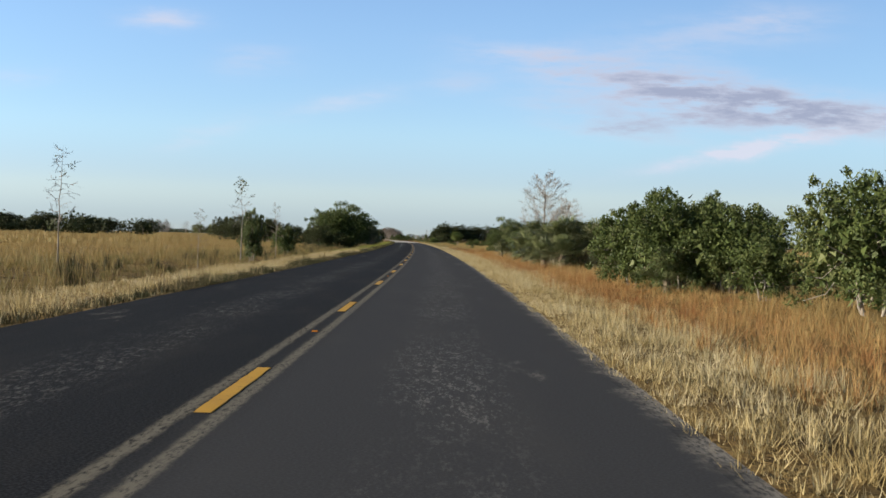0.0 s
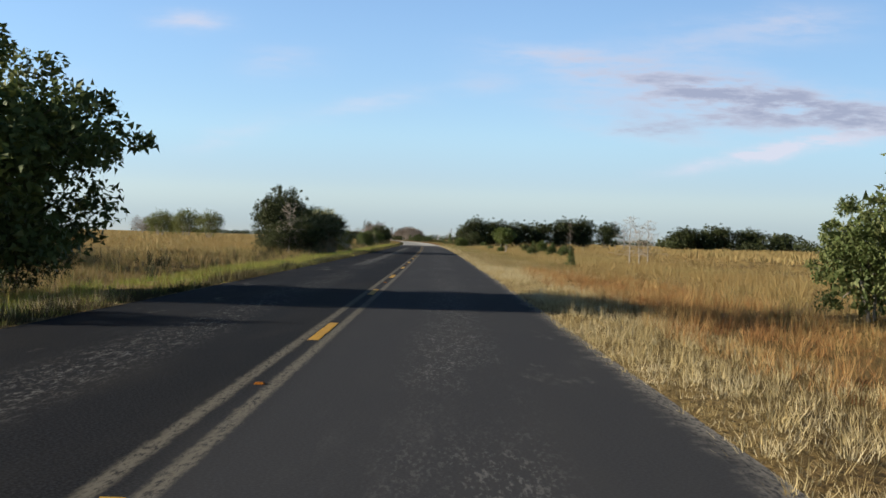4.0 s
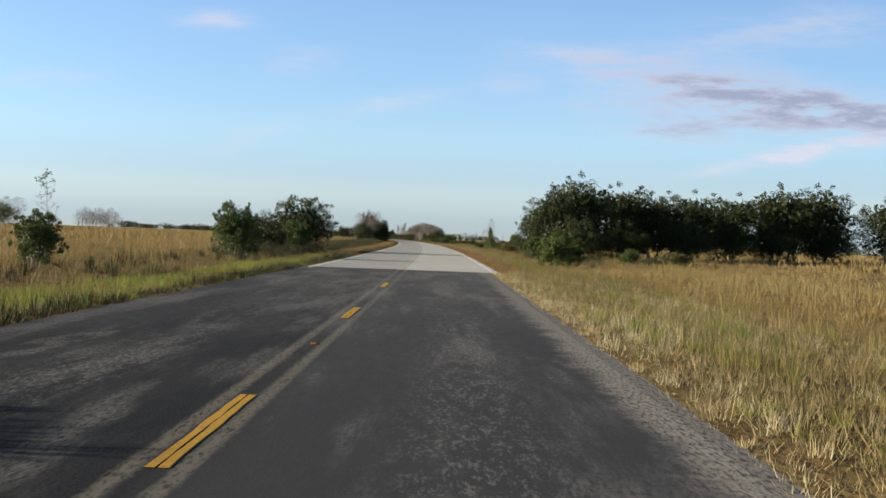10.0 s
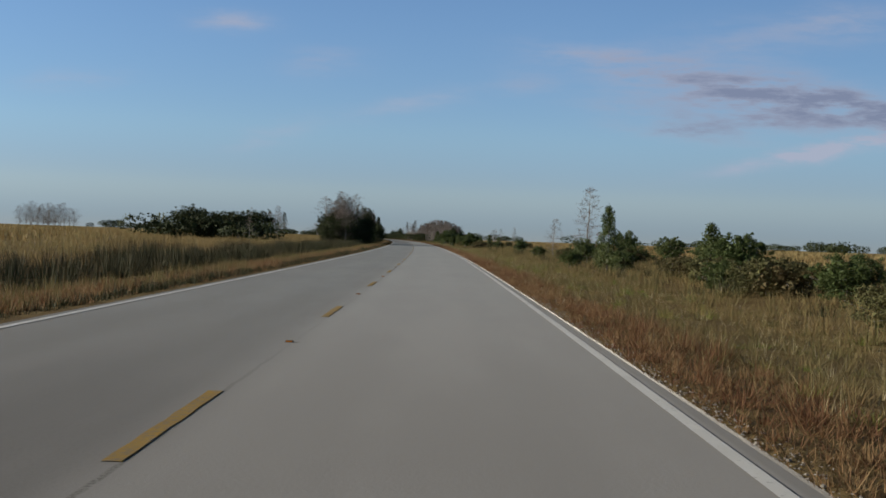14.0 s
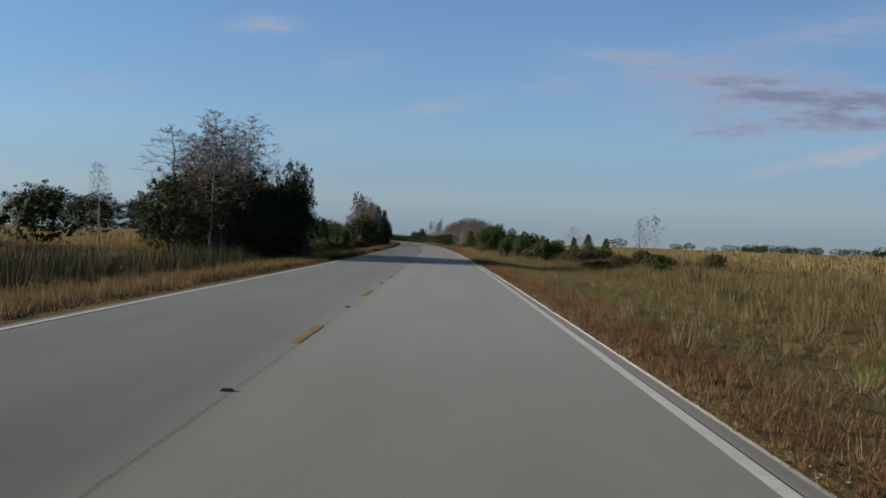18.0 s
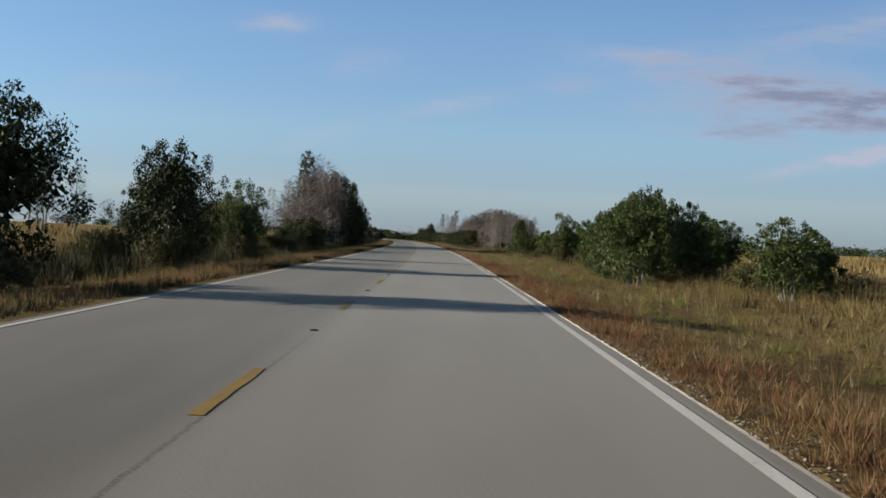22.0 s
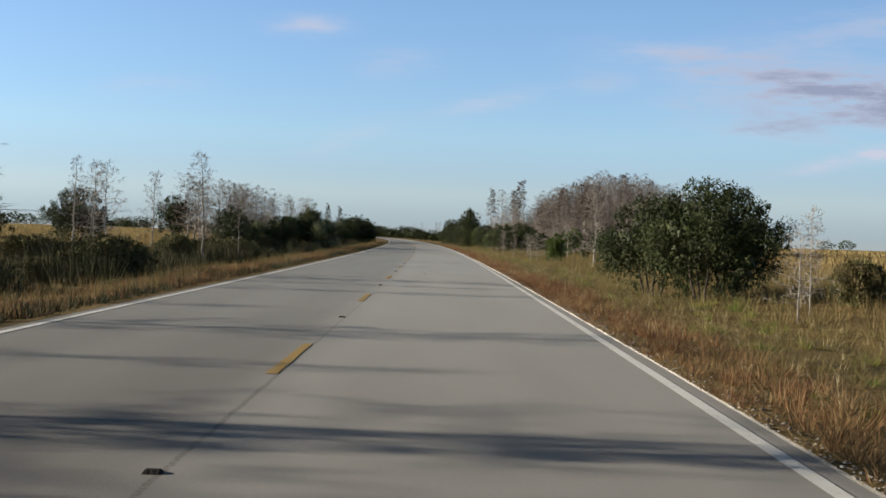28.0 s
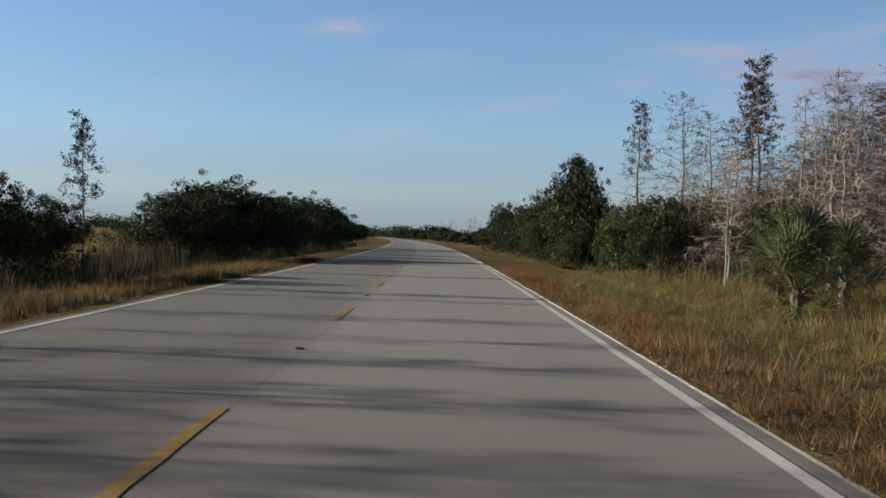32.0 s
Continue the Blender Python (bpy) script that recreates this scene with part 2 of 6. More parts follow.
TWIG = blade_material("grey_twig", (0.1444, 0.1155, 0.0939), (0.1877, 0.1516, 0.13), (0.2383, 0.2022, 0.1733), glow=0.0, rough=0.9)
TWIG_PALE = blade_material("pale_twig", (0.2455, 0.2022, 0.1661), (0.3032, 0.2599, 0.2166), (0.361, 0.3177, 0.2744), glow=0.0, rough=0.9)
TWIG_DARK = blade_material("brown_twig", (0.1588, 0.1263, 0.1083), (0.2166, 0.1769, 0.1552), (0.2744, 0.231, 0.2058), glow=0.0, rough=0.9)
BARK = bark_material("grey_bark", (0.1588, 0.1372, 0.1155), (0.3032, 0.2744, 0.2383))
BARK_PALE = bark_material("pale_dead_bark", (0.24, 0.215, 0.185), (0.37, 0.345, 0.305))
BARK_DARK = bark_material("dark_bark", (0.0505, 0.0397, 0.0289), (0.1155, 0.0939, 0.0722))
BARK_PALM = bark_material("palm_bark", (0.1155, 0.0866, 0.0578), (0.2455, 0.2022, 0.1444), 5.0)


def ground_material():
    m, n = material("marsh_soil_and_thatch")
    p = n.add("ShaderNodeNewGeometry").outputs["Position"]
    fine, mid, wide = n.noise(p, 9, 5), n.noise(p, 0.9, 4), n.noise(p, 0.045, 4)
    col = n.mix(n.span(mid, 0.3, 0.7), (0.1094, 0.0699, 0.0304), (0.1946, 0.1368, 0.0578))
    col = n.mix(n.span(wide, 0.42, 0.62), col, (0.2006, 0.1429, 0.0608))
    col = n.mix(n.span(fine, 0.5, 0.75, 0.0, 0.6), col, (0.0608, 0.0517, 0.0213))
    finish(n, col, 0.95, fine, 0.06, spec=0.05)
    return m


def asphalt_material():
    """u: metres to the right of the middle; v: metres along."""
    m, n = material("worn_dark_asphalt")
    uv = n.add("ShaderNodeUVMap").outputs[0]
    p = n.xyz(uv)
    off, run = p[0], p[1]
    grit = n.noise(uv, 42, 2, 0.6)
    patchy = n.noise(n.join(n.math("MULTIPLY", off, 1.0), n.math("MULTIPLY", run, 0.22)), 0.9, 5)
    drawn = n.join(off, n.math("MULTIPLY", run, 0.26))
    speck = n.noise(drawn, 30, 3, 0.7)
    clod = n.noise(drawn, 8.5, 5, 0.75)
    col = n.mix(n.span(grit, 0.35, 0.7), (0.0094, 0.0104, 0.0131), (0.0294, 0.031, 0.0356))
    col = n.mix(n.span(patchy, 0.45, 0.7, 0.0, 0.45), col, (0.0319, 0.0312, 0.0312))
    col = n.mix(n.span(off, -0.3, 0.5), n.mix(0.94, (0, 0, 0), col), n.mix(0.40, col, (0.0775, 0.08, 0.0875)))
    # coarse stone showing through between the wheel tracks
    lane = n.math("ABSOLUTE", n.math("SUBTRACT", n.math("ABSOLUTE", off), 1.9))
    crown = n.math("MULTIPLY", n.span(lane, 0.8, 0.15), n.span(n.noise(n.join(off, n.math("MULTIPLY", run, 0.3), 4.0), 0.7, 4), 0.30, 0.58))
    col = n.mix(n.math("MULTIPLY", crown, n.span(n.math("ADD", n.math("MULTIPLY", speck, 0.5), n.math("MULTIPLY", clod, 0.5)), 0.50, 0.60, 0.0, 0.7)), col, (0.152, 0.152, 0.152))
    # two tan bands of grit beside the yellow dashes
    band = n.math("ABSOLUTE", n.math("SUBTRACT", n.math("ABSOLUTE", off), 0.16))
    band = n.math("ADD", band, n.math("MULTIPLY", n.math("SUBTRACT", clod, 0.5), 0.16))
    band = n.math("MULTIPLY", n.span(band, 0.10, 0.03), n.span(n.math("ADD", n.math("MULTIPLY", speck, 0.6), n.math("MULTIPLY", clod, 0.4)), 0.36, 0.54))
    col = n.mix(n.math("MULTIPLY", band, 0.6), col, (0.2053, 0.19, 0.1557))
    # sandy crumbled edges
    rim = n.math("ADD", off, n.math("MULTIPLY", n.math("SUBTRACT", n.noise(uv, 1.1, 4, 0.7), 0.5), 0.8))
    rim = n.math("ADD", rim, n.span(run, 285, 330, 0.0, 0.42))
    col = n.mix(n.math("MULTIPLY", n.span(rim, 3.5, 3.87), n.span(speck, 0.33, 0.58)), col, (0.2736, 0.2546, 0.228))
    chip = n.math("MULTIPLY", n.span(n.noise(n.join(n.math("MULTIPLY", off, 0.8), n.math("MULTIPLY", run, 0.2), 2.0), 1.0, 4, 0.7), 0.60, 0.68), n.span(n.math("ABSOLUTE", off), 2.0, 2.9))
    col = n.mix(n.math("MULTIPLY", chip, n.span(speck, 0.4, 0.6, 0.1, 0.7)), col, (0.1596, 0.152, 0.1444))
    # pale dusty wear that gathers towards the join
    dust = n.noise(n.join(n.math("MULTIPLY", off, 1.3), n.math("MULTIPLY", run, 0.16), 7.0), 0.8, 6, 0.65)
    near = n.span(run, 245, 360, 0.0, 1.0)
    dust = n.math("MULTIPLY", n.span(n.math("ADD", dust, n.math("MULTIPLY", near, 0.14)), 0.58, 0.76), n.span(speck, 0.3, 0.6))
    col = n.mix(n.math("MULTIPLY", dust, n.math("ADD", 0.10, n.math("MULTIPLY", near, 0.40))), col, (0.2584, 0.2531, 0.247))
    col = n.mix(n.math("MULTIPLY", n.span(run, 312, 366, 0.0, 0.62), n.span(patchy, 0.3, 0.62, 0.6, 1.0)), col, n.mix(n.span(clod, 0.3, 0.7), (0.0875, 0.0863, 0.0875), (0.1562, 0.1537, 0.1525)))
    # chalky streak on the far lane
    streak = n.math("ABSOLUTE", n.math("SUBTRACT", off, n.math("ADD", -2.55, n.math("MULTIPLY", n.noise(n.join(0.0, n.math("MULTIPLY", run, 0.09)), 1.0, 2), 0.5))))
    streak = n.math("MULTIPLY", n.span(streak, 0.55, 0.0), n.math("MULTIPLY", n.span(run, 176, 192), n.span(run, 310, 285)))
    streak = n.math("MULTIPLY", streak, n.span(n.noise(drawn, 3.4, 6, 0.8), 0.40, 0.60))
    col = n.mix(n.math("MULTIPLY", streak, 0.7), col, (0.1824, 0.1786, 0.171))
    finish(n, col, 0.9, grit, 0.0012, spec=0.03)
    return m


def concrete_material():
    m, n = material("pale_worn_pavement")
    uv = n.add("ShaderNodeUVMap").outputs[0]
    p = n.xyz(uv)
    off, run = p[0], p[1]
    grit = n.noise(uv, 30, 3, 0.7)
    patchy = n.noise(n.join(off, n.math("MULTIPLY", run, 0.18)), 0.7, 5)
    col = n.mix(n.span(patchy, 0.35, 0.65), (0.2769, 0.2597, 0.2374), (0.3234, 0.3044, 0.2786))
    col = n.mix(n.span(grit, 0.45, 0.75, 0.0, 0.35), col, (0.215, 0.203, 0.184))
    lane = n.math("ABSOLUTE", n.math("SUBTRACT", n.math("ABSOLUTE", off), 1.9))
    track = n.span(n.math("ABSOLUTE", n.math("SUBTRACT", lane, 0.85)), 0.5, 0.1)
    col = n.mix(n.math("MULTIPLY", track, 0.22), col, (0.2339, 0.2202, 0.1995))
    col = n.mix(n.span(off, -0.4, 0.4), n.mix(0.73, (0, 0, 0), col), n.mix(0.38, col, (0.4042, 0.381, 0.3483)))
    # the dark seam along the middle comes and goes
    seam = n.math("ABSOLUTE", n.math("ADD", n.math("SUBTRACT", off, 0.07), n.math("MULTIPLY", n.math("SUBTRACT", n.noise(uv, 2.5, 2), 0.5), 0.05)))
    gone = n.span(n.noise(n.join(0.0, n.math("MULTIPLY", run, 0.035)), 1.0, 2), 0.40, 0.60, 0.25, 1.0)
    col = n.mix(n.math("MULTIPLY", n.span(seam, 0.034, 0.012), n.math("MULTIPLY", gone, n.span(grit, 0.32, 0.62, 0.0, 0.62))), col, (0.0912, 0.082, 0.0668))
    older = n.math("ADD", n.span(run, 380, 560, 0.0, 0.6), n.span(run, 700, 980, 0.0, 0.4))
    col = n.mix(older, col, n.mix(0.78, (0, 0, 0), col))
    col = n.mix(n.span(n.math("ABSOLUTE", off), 4.01, 4.09, 0.0, 0.35), col, (0.1459, 0.1337, 0.1155))
    # the sheen stands in for the paler look of the pavement further off
    finish(n, col, 0.85, grit, 0.002, spec=0.10, graze_sheen=0.24)
    return m


def paint_material(name, a, worn, under, lost=(0.58, 0.68)):
    m, n = material(name)
    p = n.add("ShaderNodeNewGeometry").outputs["Position"]
    chips, wide = n.noise(p, 14, 5, 0.7), n.noise(p, 1.1, 3)
    col = n.mix(n.span(wide, 0.3, 0.7), a, worn)
    col = n.mix(n.span(chips, lost[0], lost[1], 0.0, 0.8), col, under)
    finish(n, col, 0.7, chips, 0.003)
    return m


GROUND = ground_material()
ASPHALT = asphalt_material()
CONCRETE = concrete_material()
YELLOW = paint_material("yellow_line_paint", (0.4499, 0.2554, 0.0152), (0.377, 0.2067, 0.0182), (0.1459, 0.0973, 0.0304))
YELLOW_OLD = paint_material("faded_yellow_paint", (0.3891, 0.231, 0.0274), (0.3162, 0.2006, 0.0426), (0.2067, 0.1642, 0.1034), (0.46, 0.62))
WHITE = paint_material("white_line_paint", (0.70, 0.68, 0.63), (0.62, 0.60, 0.55), (0.36, 0.34, 0.31))
STONE = bark_material("pale_shell_rock", (0.1824, 0.152, 0.1155), (0.3648, 0.3344, 0.2858), 22.0)
MARKER = bark_material("brown_marker_plastic", (0.079, 0.0365, 0.0213), (0.1338, 0.073, 0.0365), 20.0)
TAR = bark_material("blackened_plastic", (0.0122, 0.011, 0.0098), (0.0365, 0.0316, 0.0274), 30.0)
AMBER = bark_material("amber_reflector", (0.3344, 0.1338, 0.0182), (0.2736, 0.0912, 0.0122), 30.0)


# ---- mesh helpers ----
class Geo:
    """Gathers points and faces for one mesh."""

    def __init__(self):
        self.points, self.faces = [], []

    def put(self, points, faces):
        base = len(self.points)
        self.points.extend(points)
        self.faces.extend([tuple(base + i for i in f) for f in faces])

    def tube(self, path, radii, sides=6, cap=True):
        base = len(self.points)
        path = [Vector(p) for p in path]
        for i, p in enumerate(path):
            way = (path[min(i + 1, len(path) - 1)] - path[max(i - 1, 0)]).normalized()
            a = way.orthogonal().normalized()
            b = way.cross(a)
            for k in range(sides):
                q = 2 * math.pi * k / sides
                self.points.append(p + (a * math.cos(q) + b * math.sin(q)) * radii[i])
        for i in range(len(path) - 1):
            for k in range(sides):
                j = (k + 1) % sides
                self.faces.append((base + i * sides + k, base + i * sides + j, base + (i + 1) * sides + j, base + (i + 1) * sides + k))
        if cap:
            self.faces.append(tuple(base + (len(path) - 1) * sides + k for k in range(sides)))

    def leaf(self, p, way, side, length, width):
        self.put([p - side * (width / 2), p + side * (width / 2), p + way * length], [(0, 1, 2)])

    def mesh(self, name):
        me = bpy.data.meshes.new(name)
        me.from_pydata([tuple(p) for p in self.points], [], self.faces)
        me.update()
        return me


def array_mesh(name, points, size):
    """A mesh of separate faces of `size` corners each, from an array of corners."""
    n = len(points)
    me = bpy.data.meshes.new(name)
    me.vertices.add(n)
    me.vertices.foreach_set("co", np.ascontiguousarray(points, dtype=np.float32).ravel())
    me.loops.add(n)
    me.loops.foreach_set("vertex_index", np.arange(n, dtype=np.int32))
    me.polygons.add(n // size)
    me.polygons.foreach_set("loop_start", np.arange(0, n, size, dtype=np.int32))
    me.update(calc_edges=True)
    return me


def part(name, data, mat, parent=None, label=""):
    me = data.mesh(name) if isinstance(data, Geo) else data
    if mat is not None and not me.materials:
        me.materials.append(mat)
    ob = new(name, me)
    if parent is not None:
        ob.parent = parent
    return tagged(ob, label)


def root(name):
    return new(name, None)


def smooth(ob):
    for p in ob.data.polygons:
        p.use_smooth = True
    return ob


# ---- ground and road ----
def strip(name, s_list, offs, heights, mat):
    """A sheet along the road with the given cross-section; u is metres from the middle, v metres along."""
    s = np.array(s_list, dtype=float)
    m = len(offs)
    pts = np.zeros((len(s), m, 3))
    for k, (o, z) in enumerate(zip(offs, heights)):
        pts[:, k, 0], pts[:, k, 1] = spot(s, o)
        pts[:, k, 2] = z
    me = bpy.data.meshes.new(name)
    faces = [(i * m + k, i * m + k + 1, (i + 1) * m + k + 1, (i + 1) * m + k) for i in range(len(s) - 1) for k in range(m - 1)]
    me.from_pydata(pts.reshape(-1, 3).tolist(), [], faces)
    layer = me.uv_layers.new(name="along")
    idx = np.zeros(len(me.loops), dtype=np.int32)
    me.loops.foreach_get("vertex_index", idx)
    flat = np.stack([np.tile(np.array(offs, dtype=float), len(s)), np.repeat(s, m)], axis=1)
    layer.data.foreach_set("uv", flat[idx].astype(np.float32).ravel())
    me.update()
    me.materials.append(mat)
    return me


far_s = list(np.arange(-380, 1500, 12.0)) + list(np.arange(1500, 4500, 120.0))
side = [3.62, 3.82, 4.38, 5.7, 7.2, 9, 14, 22, 30, 55, 90, 170, 300, 700, 1500, 3000]
offs = [-o for o in reversed(side)] + side
ground = tagged(part("ground", strip("ground", far_s, offs, [float(ground_z(o)) for o in offs], GROUND), None),
                "flat tawny marsh ground with soil and dry thatch", "ground", kind="structure")
road = tagged(part("road", strip("road", np.arange(-380, JOIN + 0.1, (JOIN + 380) / 120), [-4.45, -4.2, -1.9, 0, 1.9, 3.6, 3.92], [-0.025, 0.0, 0.0, 0.0, 0.0, 0.0, -0.022], ASPHALT), None),
              "two-lane dark worn asphalt road with crumbled sandy edges", "road", kind="structure")
pale = tagged(part("road_pale", strip("road_pale", np.arange(JOIN, 2200, 12.0), [-4.32, -4.16, -1.9, 0, 1.9, 4.16, 4.32], [-0.035, 0.003, 0.006, 0.006, 0.006, 0.003, -0.035], CONCRETE), None),
              "two-lane pale grey worn pavement running through the marsh", "road", kind="structure")


def ribbon(name, s0, s1, o0, o1, z, mat, parent, step=12.0, label=""):
    s = np.append(np.arange(s0, s1, step), s1)
    return part(name, strip(name, s, [o0, o1], [z, z], mat), None, parent, label)


for o in (-3.93, 3.93):
    ribbon("edge_line", JOIN - 1.5, 2100, o - 0.06, o + 0.06, 0.010, WHITE, pale, label="white painted edge line")


def dash_mesh(seed, split=False, paint=None, wide=0.075):
    """One worn yellow dash 3.05 m long with ragged ends and sides, and a little thickness."""
    rng = random.Random(seed)
    g = Geo()
    n = 11
    for i in range(n):
        y = -3.05 + 3.05 * i / (n - 1) + (rng.uniform(-0.06, 0.06) if i in (0, n - 1) else 0)
        a, b = -wide + rng.uniform(-0.008, 0.008), wide + rng.uniform(-0.008, 0.008)
        m0, m1 = (-0.006 + rng.uniform(-0.006, 0.006), 0.006 + rng.uniform(-0.006, 0.006)) if split else (0.0, 0.0)
        g.points += [Vector((a, y, 0.0)), Vector((a + 0.006, y, 0.005)), Vector((m0, y, 0.005)), Vector((m1, y, 0.005)), Vector((b - 0.006, y, 0.005)), Vector((b, y, 0.0))]
        if i:
            k = 6 * (i - 1)
            g.faces += [(k + j, k + j + 1, k + j + 7, k + j + 6) for j in range(5) if not (split and j == 2)]
    me = g.mesh("dash")
    me.materials.append(paint or YELLOW)
    return me


DASHES = [dash_mesh(k) for k in range(5)]
SPLIT = [dash_mesh(k, True) for k in range(5, 8)]
FADED = [dash_mesh(k, False, YELLOW_OLD, 0.064) for k in range(8, 13)]


def marker():
    """A small raised pavement marker with a sloped body and an amber lens."""
    top = root("pavement_marker")
    g = Geo()
    g.put([(-0.055, -0.05, 0), (0.055, -0.05, 0), (0.055, 0.05, 0), (-0.055, 0.05, 0), (-0.04, -0.02, 0.022), (0.04, -0.02, 0.022), (0.04, 0.02, 0.022), (-0.04, 0.02, 0.022)],
          [(4, 5, 6, 7), (0, 1, 5, 4), (1, 2, 6, 5), (2, 3, 7, 6), (3, 0, 4, 7)])
    part("body", g, MARKER, top)
    g = Geo()
    g.put([(-0.042, -0.048, 0.004), (0.042, -0.048, 0.004), (0.034, -0.024, 0.022), (-0.034, -0.024, 0.022)], [(0, 1, 2, 3)])
    part("lens", g, AMBER, top, "amber reflective lens")
    return tagged(top, "small brown raised marker with amber lens on the centre line", "pavement marker", "centre line markers")


first_marker = None
count = 0
for base, lo, hi, owner, z in ((10.83, 2.0, JOIN, road, 0.001), (5.03, JOIN, 1420.0, pale, 0.0068)):
    k = math.ceil((lo - base) / 12.192)
    while base + 12.192 * k < hi:
        s = base + 12.192 * k
        x, y = spot(s - 1.5, 0.0)
        if (s - 3.1 > lo or s < 30) and not JOIN - 5 < s < JOIN:
            d = new("yellow_dash", FADED[count % 5] if owner is pale else SPLIT[count % 3] if 195 < s < 345 else DASHES[count % 5])
            d.parent = owner
            x, y = spot(s, 0.0)
            d.matrix_basis = pose(float(x), float(y), z, 0, 0, math.degrees(bearing(s - 1.5)))
        ms = s + 4.6
        if ms < 1250 and (owner is pale or count % 2 == 0) and abs(ms - JOIN) > 1:
            x, y = spot(ms, 0.02)
            m = pose(float(x), float(y), z - 0.0005, 0, 0, math.degrees(bearing(ms)) + (count * 37 % 11 - 5))
            if first_marker is None:
                first_marker = marker()
                first_marker.matrix_basis = m
            else:
                worn = copy_thing(first_marker, m)
                if ms > 560 and count % 9:
                    tagged(worn, "small blackened raised marker on the centre line")
                    for piece in worn.children:
                        piece.material_slots[0].link = "OBJECT"
                        piece.material_slots[0].material = TAR
                        if piece.name.startswith("lens"):
                            tagged(piece, "blackened lens")
        k += 1
        count += 1

# pale shell rock spilt along the edge of the pale pavement
rng = np.random.default_rng(5)
ns = 34000
ss, oo = rng.uniform(JOIN, 1080, ns), 4.20 + np.abs(rng.normal(0, 0.15, ns))
keep = np.sin(ss * 0.31) + np.sin(ss * 0.083 + 1) + rng.normal(0, 0.8, ns) > -0.7
ss, oo = ss[keep], oo[keep]
px, py = spot(ss, oo)
r = rng.uniform(0.006, 0.017, len(ss)) * rng.uniform(0.6, 1.9, len(ss))
cone = np.array([[1, 0.2, 0], [-0.1, 1, 0], [-1, -0.1, 0], [0.2, -1, 0], [0.25, 0.1, 0.62], [-0.3, -0.1, 0.55]])
tri = cone[[0, 1, 4, 1, 2, 5, 2, 3, 5, 3, 0, 4, 1, 5, 4, 3, 4, 5]]
ang = rng.uniform(0, 6.28, len(ss))
flat = rng.uniform(0.5, 1.2, len(ss))
rx = tri[None, :, 0] * np.cos(ang)[:, None] - tri[None, :, 1] * np.sin(ang)[:, None]
ry = tri[None, :, 0] * np.sin(ang)[:, None] + tri[None, :, 1] * np.cos(ang)[:, None]
pts = np.stack([px[:, None] + rx * r[:, None], py[:, None] + ry * r[:, None], ground_z(oo)[:, None] + 0.006 + tri[None, :, 2] * (r * flat)[:, None]], axis=2)
tagged(part("gravel", array_mesh("gravel", pts.reshape(-1, 3), 3), STONE), "pale shell rock spilt along the pavement edge", "gravel", kind="stuff")


# ---- grass ----
def grass(name, s0, s1, o0, o1, per_m2, tall, wide, mat, label, seed, lean=0.35, clump=0.0, fade=True, tuft=1.0):
    """Blades of grass as slim triangles strewn between two offsets; clump gathers them into tufts."""
    rng = np.random.default_rng(seed)
    lo, hi = min(abs(o0), abs(o1)), max(abs(o0), abs(o1))
    sign = 1 if o0 + o1 > 0 else -1
    n = int((s1 - s0) * (hi - lo) * per_m2)
    s = rng.uniform(s0, s1, n)
    o = rng.uniform(lo, hi, n)
    patchy, spread, way = np.ones(n), rng.uniform(0.1, 1.0, n), rng.uniform(0, 6.283, n)
    if clump:
        m = max(1, int(n / clump))
        cs, co = rng.uniform(s0, s1, m), rng.uniform(lo, hi, m)
        ch, cr = rng.uniform(0.55, 1.3, m), rng.uniform(0.05, 0.17, m) * tuft
        pick = rng.integers(0, m, n)
        far, way = np.abs(rng.normal(0, 1.0, n)), rng.uniform(0, 6.283, n)
        s, o = cs[pick] + far * cr[pick] * np.sin(way), co[pick] + far * cr[pick] * np.cos(way) * 1.15
        patchy = ch[pick] * np.clip(1.12 - 0.22 * far, 0.55, 1.12)
        spread = np.clip(0.15 + 0.5 * far + rng.normal(0, 0.2, n), 0.05, 1.3)
        o = np.maximum(o, lo)
    wave = 1 + 0.24 * np.sin(s * 0.9 + o * 1.7) * np.sin(o * 2.1 - s * 0.37) + 0.22 * np.sin(s * 0.23 - o * 0.6 + seed) + 0.2 * np.sin(s * 0.47 + o * 1.3 + 2 * seed) * np.sin(o * 0.9 + seed)
    h = rng.uniform(tall[0], tall[1], n) * patchy * wave
    if fade:
        h = h * np.clip(0.5 + (o - lo) / 1.2, 0.5, 1.0)
    x, y = spot(s, sign * o)
    z = ground_z(o) - 0.02
    a = rng.uniform(0, 6.283, n)
    wd = rng.uniform(wide[0], wide[1], n) / 2
    turn = np.interp(s, S_GRID, ROAD_T)
    b = turn + (np.pi / 2 - sign * (np.pi / 2 - way)) + rng.normal(0, 0.6, n) if clump else way
    ln = h * lean * spread
    pts = np.zeros((n, 3, 3))
    pts[:, 0] = np.stack([x - np.cos(a) * wd, y - np.sin(a) * wd, z], axis=1)
    pts[:, 1] = np.stack([x + np.cos(a) * wd, y + np.sin(a) * wd, z], axis=1)
    pts[:, 2] = np.stack([x + np.cos(b) * ln, y + np.sin(b) * ln, z + h], axis=1)
    return tagged(part(name, array_mesh(name, pts.reshape(-1, 3), 3), mat), label, "grass", kind="stuff")


MOWN = (0.12, 0.30)
